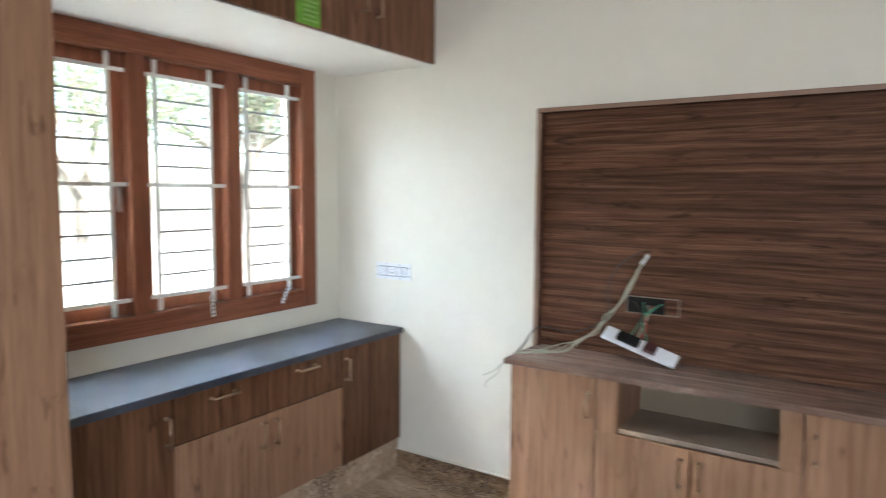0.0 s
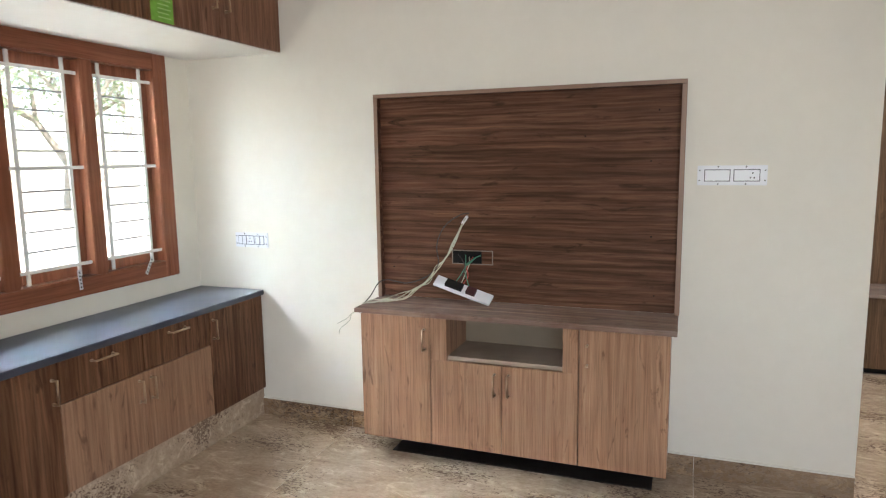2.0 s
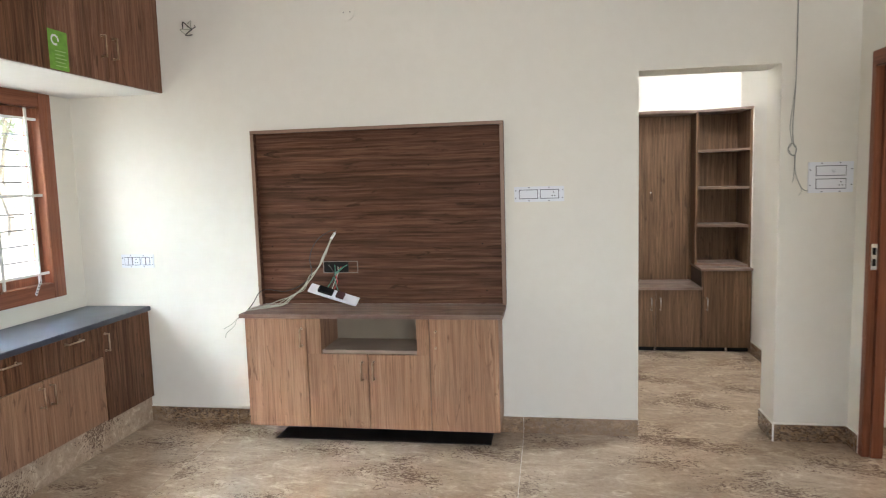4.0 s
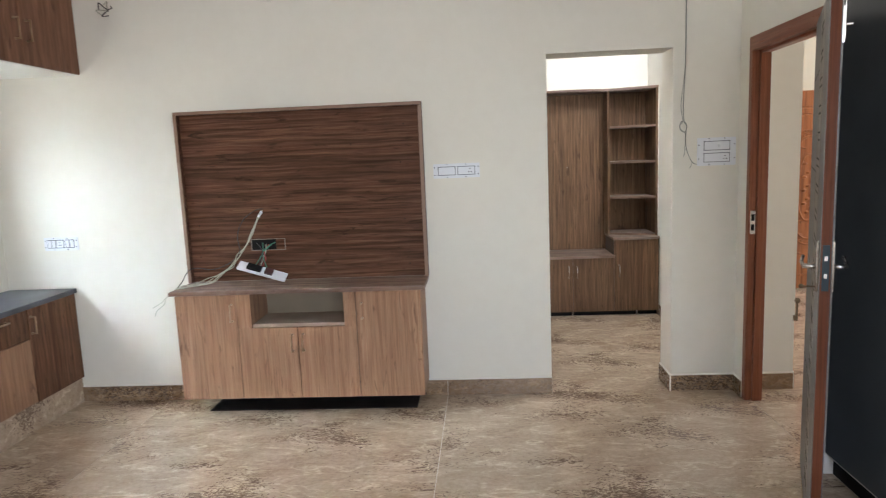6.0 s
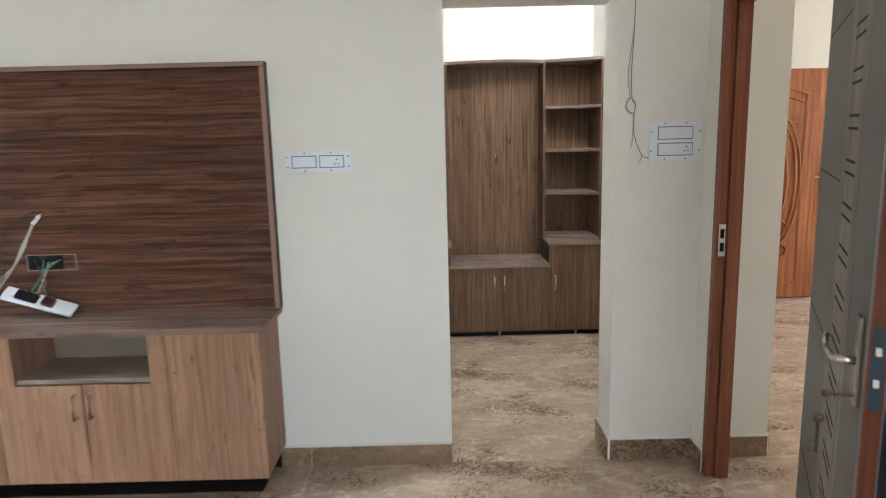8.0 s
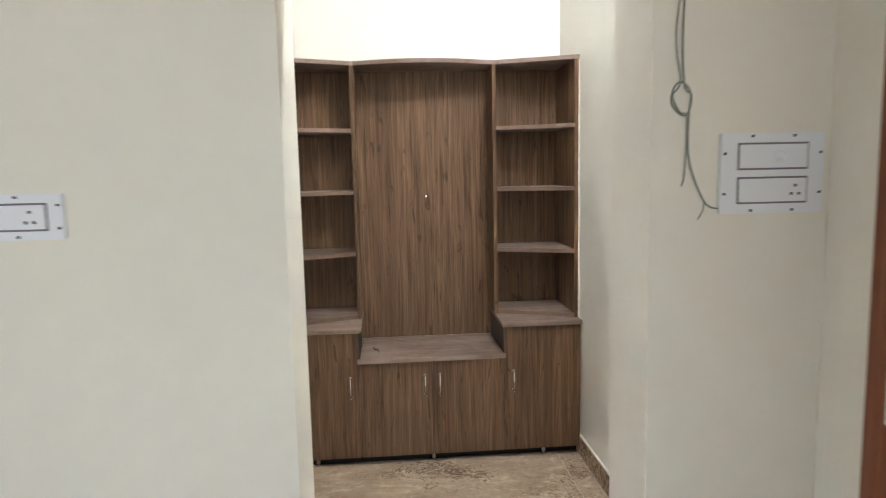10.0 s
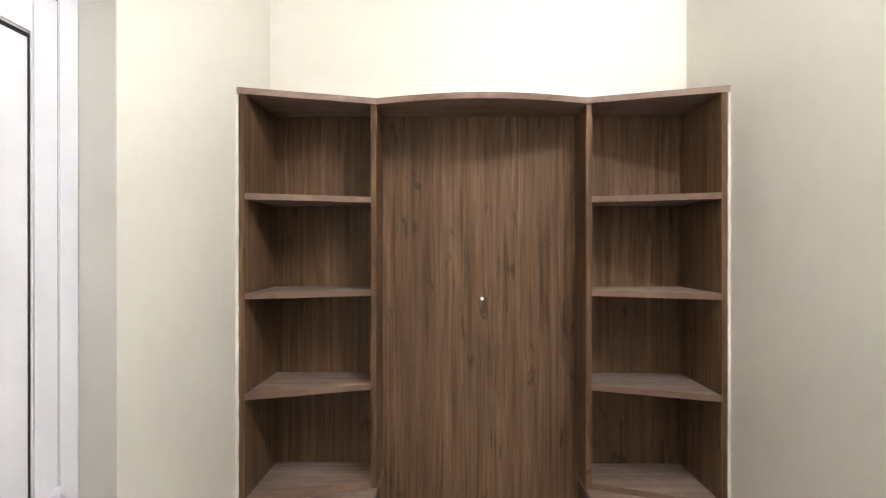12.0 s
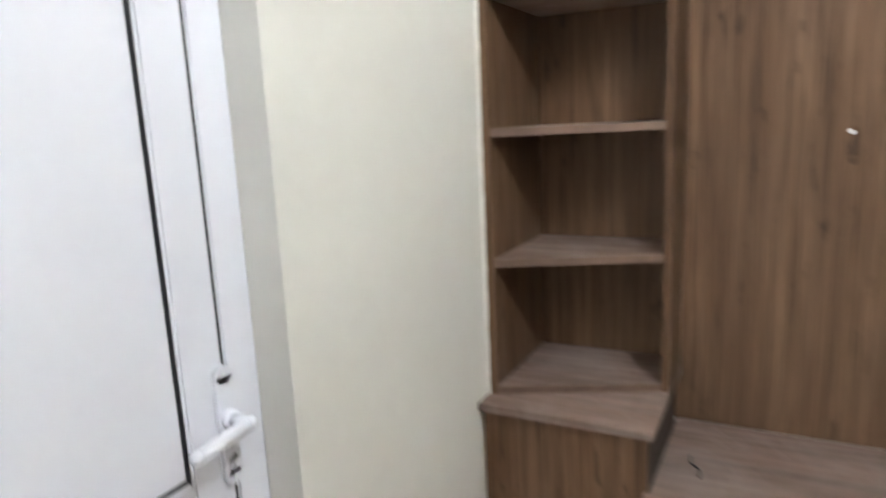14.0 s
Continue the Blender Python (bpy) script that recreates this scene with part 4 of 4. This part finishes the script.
# Added black board stands in for the shade behind the legs
block("recessed_plinth", (CXL + 0.002, CXR - 0.002), (CF + 0.05, CB), (0.0, 0.044), black, pc, "black board added for the shaded toe space")
sc = thing("wire_scrap", (1.10, 4.85, ZC), "short scrap of dark wire on the centre top", "wire scrap")
tube("scrap", [(1.10, 4.92, ZC + 0.003), (1.105, 4.88, ZC + 0.003), (1.125, 4.86, ZC + 0.004), (1.13, 4.82, ZC + 0.003)], 0.0028, wire_black, sc)
for s, x0, x1 in ((1, 0.612, 0.6195), (-1, 2.1735, 2.179)):
    bm = bmesh.new()
    rnd = random.Random(40 + s)
    zs = [ZS + 0.001 + k * (2.045 - ZS) / 44 for k in range(45)]
    zs[-1] = 2.045
    wall, face = (x0, x1) if s > 0 else (x1, x0)
    rows = []
    for z in zs:
        lap = rnd.uniform(0.0, 0.003) * (rnd.random() < 0.5)
        rows.append([bm.verts.new(p) for p in ((wall, OY + 0.012, z), (wall, OY - 0.004 + rnd.uniform(-0.002, 0.002), z), (face + s * lap, OY - 0.0015 - lap * 0.3, z), (face, OY + 0.012, z))])
    for p, q in zip(rows, rows[1:]):
        for k in range(3):
            bm.faces.new((p[k], p[k + 1], q[k + 1], q[k]))
    part("filler_bead", bm, filler, pc, "ragged white filler along the wall")
hk = thing("panel_nail", (1.413, CB - 0.02, 1.364), "small pale nail in the middle of the back board", "nail")
bm = bmesh.new()
rod(bm, (1.413, CB - 0.025, 1.364), (1.413, CB - 0.012, 1.364), 0.006, 8)
part("head", bm, steel, hk)

# ---- prayer room: white door ----
ud = tagged(new("door_2"), "white plastic-framed door with black gaskets", "door", kind="structure")
UX = (0.465, 0.52)
bm = bmesh.new()
prism(bm, [(0.612, 4.028), (0.612, 4.0525), (0.521, 4.0525), (0.521, 4.0495)], 0.0, 2.1195)
part("plaster_reveal", bm, cream, ud, "plaster reveal beside the white door")
bm = bmesh.new()
cub(bm, UX, (3.982, 4.052), (0, 2.115))
cub(bm, UX, (3.151, 3.215), (0, 2.115))
cub(bm, UX, (3.215, 3.982), (2.05, 2.115))
part("door_frame", bm, upvc, ud, bevel=0.004)
block("door_gasket", (0.475, 0.5185), (3.216, 3.981), (0.012, 2.049), gasket, ud, "black rubber seal")
bm = bmesh.new()
cub(bm, (0.47, 0.525), (3.222, 3.312), (0.014, 2.043))
cub(bm, (0.47, 0.525), (3.895, 3.973), (0.014, 2.043))
cub(bm, (0.47, 0.525), (3.312, 3.895), (0.014, 0.12))
cub(bm, (0.47, 0.525), (3.312, 3.895), (1.95, 2.043))
cub(bm, (0.47, 0.5245), (3.312, 3.895), (0.84, 0.925))
lf = part("leaf_frame", bm, upvc, ud, "white door stiles and rails", bevel=0.004)
for z0, z1 in ((0.12, 0.84), (0.925, 1.95)):
    block("panel_seal", (0.48, 0.5195), (3.313, 3.894), (z0 + 0.001, z1 - 0.001), gasket, lf)
    block("panel", (0.475, 0.5205), (3.321, 3.886), (z0 + 0.008, z1 - 0.008), upvc, lf, "flat white infill panel", bevel=0.001)
bm = bmesh.new()
cub(bm, (0.5255, 0.537), (3.946, 3.978), (0.905, 1.07))
rod(bm, (0.5255, 3.962, 1.07), (0.537, 3.962, 1.07), 0.016, 20)
rod(bm, (0.5255, 3.962, 0.905), (0.537, 3.962, 0.905), 0.016, 20)
hp = part("handle_plate", bm, upvc, lf, "white round-ended handle plate", bevel=0.0015)
bm = bmesh.new()
rod(bm, (0.537, 3.962, 1.0), (0.547, 3.962, 1.0), 0.015, 16)
rod(bm, (0.547, 3.962, 1.0), (0.58, 3.962, 1.0), 0.010, 12)
ball(bm, (0.58, 3.962, 1.0), 0.0125)
rod(bm, (0.58, 3.962, 1.0), (0.578, 3.862, 0.993), 0.0105, 12)
ball(bm, (0.578, 3.862, 0.993), 0.0115)
part("lever", bm, upvc, hp, "white lever", smooth=True)
bm = bmesh.new()
rod(bm, (0.537, 3.962, 0.935), (0.5385, 3.962, 0.935), 0.008, 14)
rod(bm, (0.537, 3.962, 0.918), (0.5385, 3.962, 0.918), 0.005, 12)
part("key_cylinder", bm, rod_grey, hp, "grey key cylinder")
for z in (0.903, 1.072):
    bm = bmesh.new()
    rod(bm, (0.5365, 3.962, z), (0.5385, 3.962, z), 0.0045, 8)
    part("screw", bm, plate_white, hp)

# ---- the hall seen through the door ----
cd = thing("carved_door_leaf", pose(3.50, 5.62, 0.0, 0, 0, 5), "carved orange teak door leaf standing open against the hall wall", "door")
block("slab", (0.0, 0.90), (-0.018, 0.018), (0.012, 2.02), orange_teak, cd, bevel=0.002)
bm = bmesh.new()
cub(bm, (0.14, 0.66), (-0.026, -0.0185), (0.14, 0.16))
cub(bm, (0.14, 0.16), (-0.0255, -0.0185), (0.16, 1.80))
cub(bm, (0.64, 0.66), (-0.0255, -0.0185), (0.16, 1.80))
part("panel_moulding", bm, orange_teak, cd, bevel=0.003)


def carved_line(fn, n, r, name):
    tube(name, [fn(k / n) for k in range(n + 1)], r, orange_teak, cd)


carved_line(lambda u: (0.14 + 0.52 * u, -0.02, 1.80 + 0.06 * math.sin(math.pi * u)), 10, 0.011, "carved_arch")
carved_line(lambda u: (0.18 + 0.44 * u, -0.02, 1.74 + 0.05 * math.sin(math.pi * u)), 10, 0.008, "carved_arch")
for r, q in ((0.23, 0.58), (0.19, 0.52), (0.11, 0.34)):
    carved_line(lambda u, r=r, q=q: (0.40 + r * math.sin(2 * math.pi * u), -0.02, 1.05 + q * math.cos(2 * math.pi * u)), 24, 0.010, "carved_oval")
for s in (-1, 1):
    for z in (0.42, 0.62, 1.50):
        carved_line(lambda u, s=s, z=z: (0.40 + s * (0.04 + 0.10 * math.sin(5 * u)), -0.02, z + 0.08 * u - 0.05 * math.cos(5 * u)), 12, 0.009, "carved_scroll")
for k in range(12):
    bm = bmesh.new()
    ball(bm, (0.40 + 0.045 * math.sin(k * 2.1), -0.021, 0.80 + 0.045 * k), 0.022, (1.2, 0.6, 0.8))
    part("carved_floret", bm, orange_teak, cd, smooth=True)
bm = bmesh.new()
cub(bm, (0.52, 0.62), (-0.024, -0.0185), (1.42, 1.64))
part("carved_lattice", bm, orange_teak, cd, bevel=0.004)
for k in range(9):
    block("lattice_slat", (0.53, 0.61), (-0.028, -0.0245), (1.435 + k * 0.022, 1.445 + k * 0.022), orange_teak, cd)
bm = bmesh.new()
cub(bm, (0.815, 0.86), (-0.026, -0.0185), (0.95, 1.18))
part("lock_plate", bm, steel, cd, bevel=0.002)
bm = bmesh.new()
rod(bm, (0.838, -0.02, 1.09), (0.838, -0.065, 1.09), 0.008)
rod(bm, (0.838, -0.062, 1.09), (0.73, -0.062, 1.09), 0.008)
part("lever", bm, steel, cd, smooth=True)
block("bolt", (0.83, 0.86), (-0.03, -0.0185), (0.12, 0.15), steel, cd)

for k, (x, w, h, lean, mat) in enumerate(((4.42, 0.50, 1.28, 12.5, wrap), (4.36, 0.52, 1.26, 13.5, wrap))):
    sh = thing("wrapped_board_pack", pose(x, 5.82 - 0.035 * k, 0, -lean, 0, 0), "carton-edged pack of wood laminate boards leaning on the hall wall", "board pack")
    block("board_stack", (0.03, w - 0.06), (-0.016, 0.012), (0.03, h - 0.10), mat, sh)
    bm = bmesh.new()
    cub(bm, (0, w), (-0.018, 0.014), (0, 0.03))
    cub(bm, (0, w), (-0.018, 0.014), (h - 0.10, h - 0.02))
    cub(bm, (0, 0.03), (-0.0175, 0.0135), (0.03, h - 0.10))
    cub(bm, (w - 0.06, w), (-0.0175, 0.0135), (0.03, h - 0.10))
    part("carton_edge", bm, carton, sh)
    block("strap", (0.0, w), (-0.0186, -0.0178), (0.56, 0.568), plate_white, sh)
for k in range(3):
    x = 4.93 + 0.045 * k
    ws = thing("loose_window_shutter", pose(x, 5.80 - 0.04 * k, 0, -14 - 0.6 * k, 0, 0), "teak shutter with tinted glass leaning on the hall wall", "window shutter")
    bm = bmesh.new()
    W, HH = 0.52, 1.12
    cub(bm, (0, 0.07), (-0.018, 0.018), (0, HH))
    cub(bm, (W - 0.07, W), (-0.018, 0.018), (0, HH))
    cub(bm, (0.07, W - 0.07), (-0.0178, 0.0178), (0, 0.07))
    cub(bm, (0.07, W - 0.07), (-0.0178, 0.0178), (HH - 0.07, HH))
    part("sash", bm, teak, ws, bevel=0.003)
    block("pane", (0.07, W - 0.07), (-0.004, 0.004), (0.07, HH - 0.07), dark_glass, ws)
    for z in (0.14, 0.56, 0.97):
        bm = bmesh.new()
        cub(bm, (0.005, 0.035), (-0.022, -0.0182), (z - 0.03, z + 0.03))
        rod(bm, (0.02, -0.022, z - 0.035), (0.02, -0.022, z + 0.035), 0.006)
        part("hinge", bm, old_brass, ws)
db = thing("distribution_board", (4.68, 6.08, 1.46), "white steel distribution board on the hall wall", "electrical box")
block("cover", (4.44, 4.89), (6.075, 6.10), (1.46, 1.93), plate_white, db, bevel=0.003)
bm = bmesh.new()
for x in (4.458, 4.872):
    for z in (1.478, 1.912):
        cub(bm, (x - 0.018, x + 0.018), (6.072, 6.076), (z - 0.018, z + 0.018))
part("corner_caps", bm, switch_grey, db)
block("latch", (4.80, 4.84), (6.069, 6.076), (1.685, 1.71), black, db)
switch_plate((5.24, 6.10, 1.527), 0.25, 0.165, "-y", [(-0.05, 0.035, 0.085, 0.048), (0.055, 0.035, 0.085, 0.048), (-0.05, -0.035, 0.085, 0.048), (0.055, -0.035, 0.085, 0.048)], "white four-module switch plate on the hall wall")
switch_plate((5.14, 6.10, 2.52), 0.09, 0.085, "-y", [(0, 0, 0.045, 0.045)], "small square white socket high on the hall wall")
hc = thing("hanging_cable", (4.9, 6.06, 2.5), "loose dark cable curling down from the hall ceiling", "cable")
tube("cable", [(5.15, 6.08, H - 0.002), (5.12, 6.08, 2.98), (5.09, 6.08, 2.86), (5.03, 6.07, 2.68), (4.96, 6.06, 2.58), (4.90, 6.05, 2.53), (4.85, 6.05, 2.52)], 0.006, switch_grey, hc)

# ---- unseen openings added behind the walk ----
# No such window is known; it frames the added rear lamp
rw = tagged(new("added_window_2"), "unseen wide window added in the rear wall", "window", kind="structure")
bm = bmesh.new()
for x in (0.10, 1.285, 2.47):
    cub(bm, (x, x + 0.08), (BACK - 0.10, BACK + 0.01), (0.83, 2.37))
part("mullions", bm, teak, rw)
bm = bmesh.new()
cub(bm, (0.10, 2.55), (BACK - 0.10, BACK + 0.0098), (0.75, 0.83))
cub(bm, (0.10, 2.55), (BACK - 0.10, BACK + 0.0098), (2.37, 2.45))
part("rails", bm, teak, rw)
# Invented opening around the added east lamp
ew = tagged(new("added_window_3"), "unseen tall window added in the rear side wall", "window", kind="structure")
bm = bmesh.new()
for y in (-3.0, -2.40, -1.82):
    cub(bm, (2.742, 2.80), (y, y + 0.07), (0.83, 2.37))
part("mullions", bm, teak, ew)
bm = bmesh.new()
cub(bm, (2.7415, 2.80), (-3.0, -1.75), (0.75, 0.83))
cub(bm, (2.7415, 2.80), (-3.0, -1.75), (2.37, 2.45))
part("rails", bm, teak_y, ew)
cl = thing("wall_lamp", (2.17, 3.40, 2.90), "bare bulb in a white holder on the prayer room wall", "wall lamp")
bm = bmesh.new()
rod(bm, (2.181, 3.40, 2.90), (2.13, 3.40, 2.90), 0.028, 16)
part("holder", bm, lamp_white, cl)

# ---- outside ----
block("ground", (-60, WX - 0.24), (-50, 60), (-0.55, -0.45), earth, kind="structure")
block("compound_wall", (-9.2, -9.0), (-12, 22), (-0.45, 0.75), outer_wall, kind="structure")


def tree(x, y, h, seed):
    rnd = random.Random(seed)
    t = thing("tree", (x, y, -0.45), "leafy tree with a forked trunk outside the window", "tree", "trees outside")
    bm = bmesh.new()
    tips = []

    def limb(p, d, length, r, depth):
        q = p + d * length
        g = bmesh.ops.create_cone(bm, cap_ends=True, segments=8, radius1=r, radius2=r * 0.65, depth=length)
        bmesh.ops.transform(bm, matrix=Matrix.Translation((p + q) / 2) @ d.to_track_quat("Z", "Y").to_matrix().to_4x4(), verts=g["verts"])
        if depth == 0:
            tips.append(q)
            return
        for _ in range(3):
            e = (d + Vector((rnd.uniform(-0.8, 0.8), rnd.uniform(-0.8, 0.8), rnd.uniform(-0.15, 0.6)))).normalized()
            limb(q, e, length * rnd.uniform(0.6, 0.85), r * 0.62, depth - 1)

    limb(Vector((x, y, -0.45)), Vector((rnd.uniform(-0.15, 0.15), rnd.uniform(-0.2, 0.2), 1)).normalized(), h * 0.33, h * 0.028, 4)
    part("trunk", bm, bark, t)
    verts, faces = [], []
    for p in tips:
        for _ in range(50):
            c = p + Vector((rnd.gauss(0, 0.5), rnd.gauss(0, 0.5), rnd.gauss(0, 0.42)))
            u = Vector((rnd.uniform(-1, 1), rnd.uniform(-1, 1), rnd.uniform(-0.5, 0.5))).normalized() * rnd.uniform(0.035, 0.075)
            w = u.cross(Vector((rnd.uniform(-1, 1), rnd.uniform(-1, 1), 1))).normalized() * u.length * 0.45
            k = len(verts)
            verts += [c - u - Vector((x, y, -0.45)), c + w - Vector((x, y, -0.45)), c + u - Vector((x, y, -0.45)), c - w - Vector((x, y, -0.45))]
            faces.append((k, k + 1, k + 2, k + 3))
    me = bpy.data.meshes.new("crown")
    me.from_pydata(verts, [], faces)
    me.materials.append(leaf)
    cr = new("crown", me)
    cr.parent = t


for x, y, h, seed in ((-8.4, 4.9, 4.2, 3), (-8.8, 7.3, 4.5, 5), (-9.6, 9.8, 4.6, 8), (-12.0, 6.3, 5.4, 11), (-13.0, 10.5, 5.8, 17)):
    tree(x, y, h, seed)
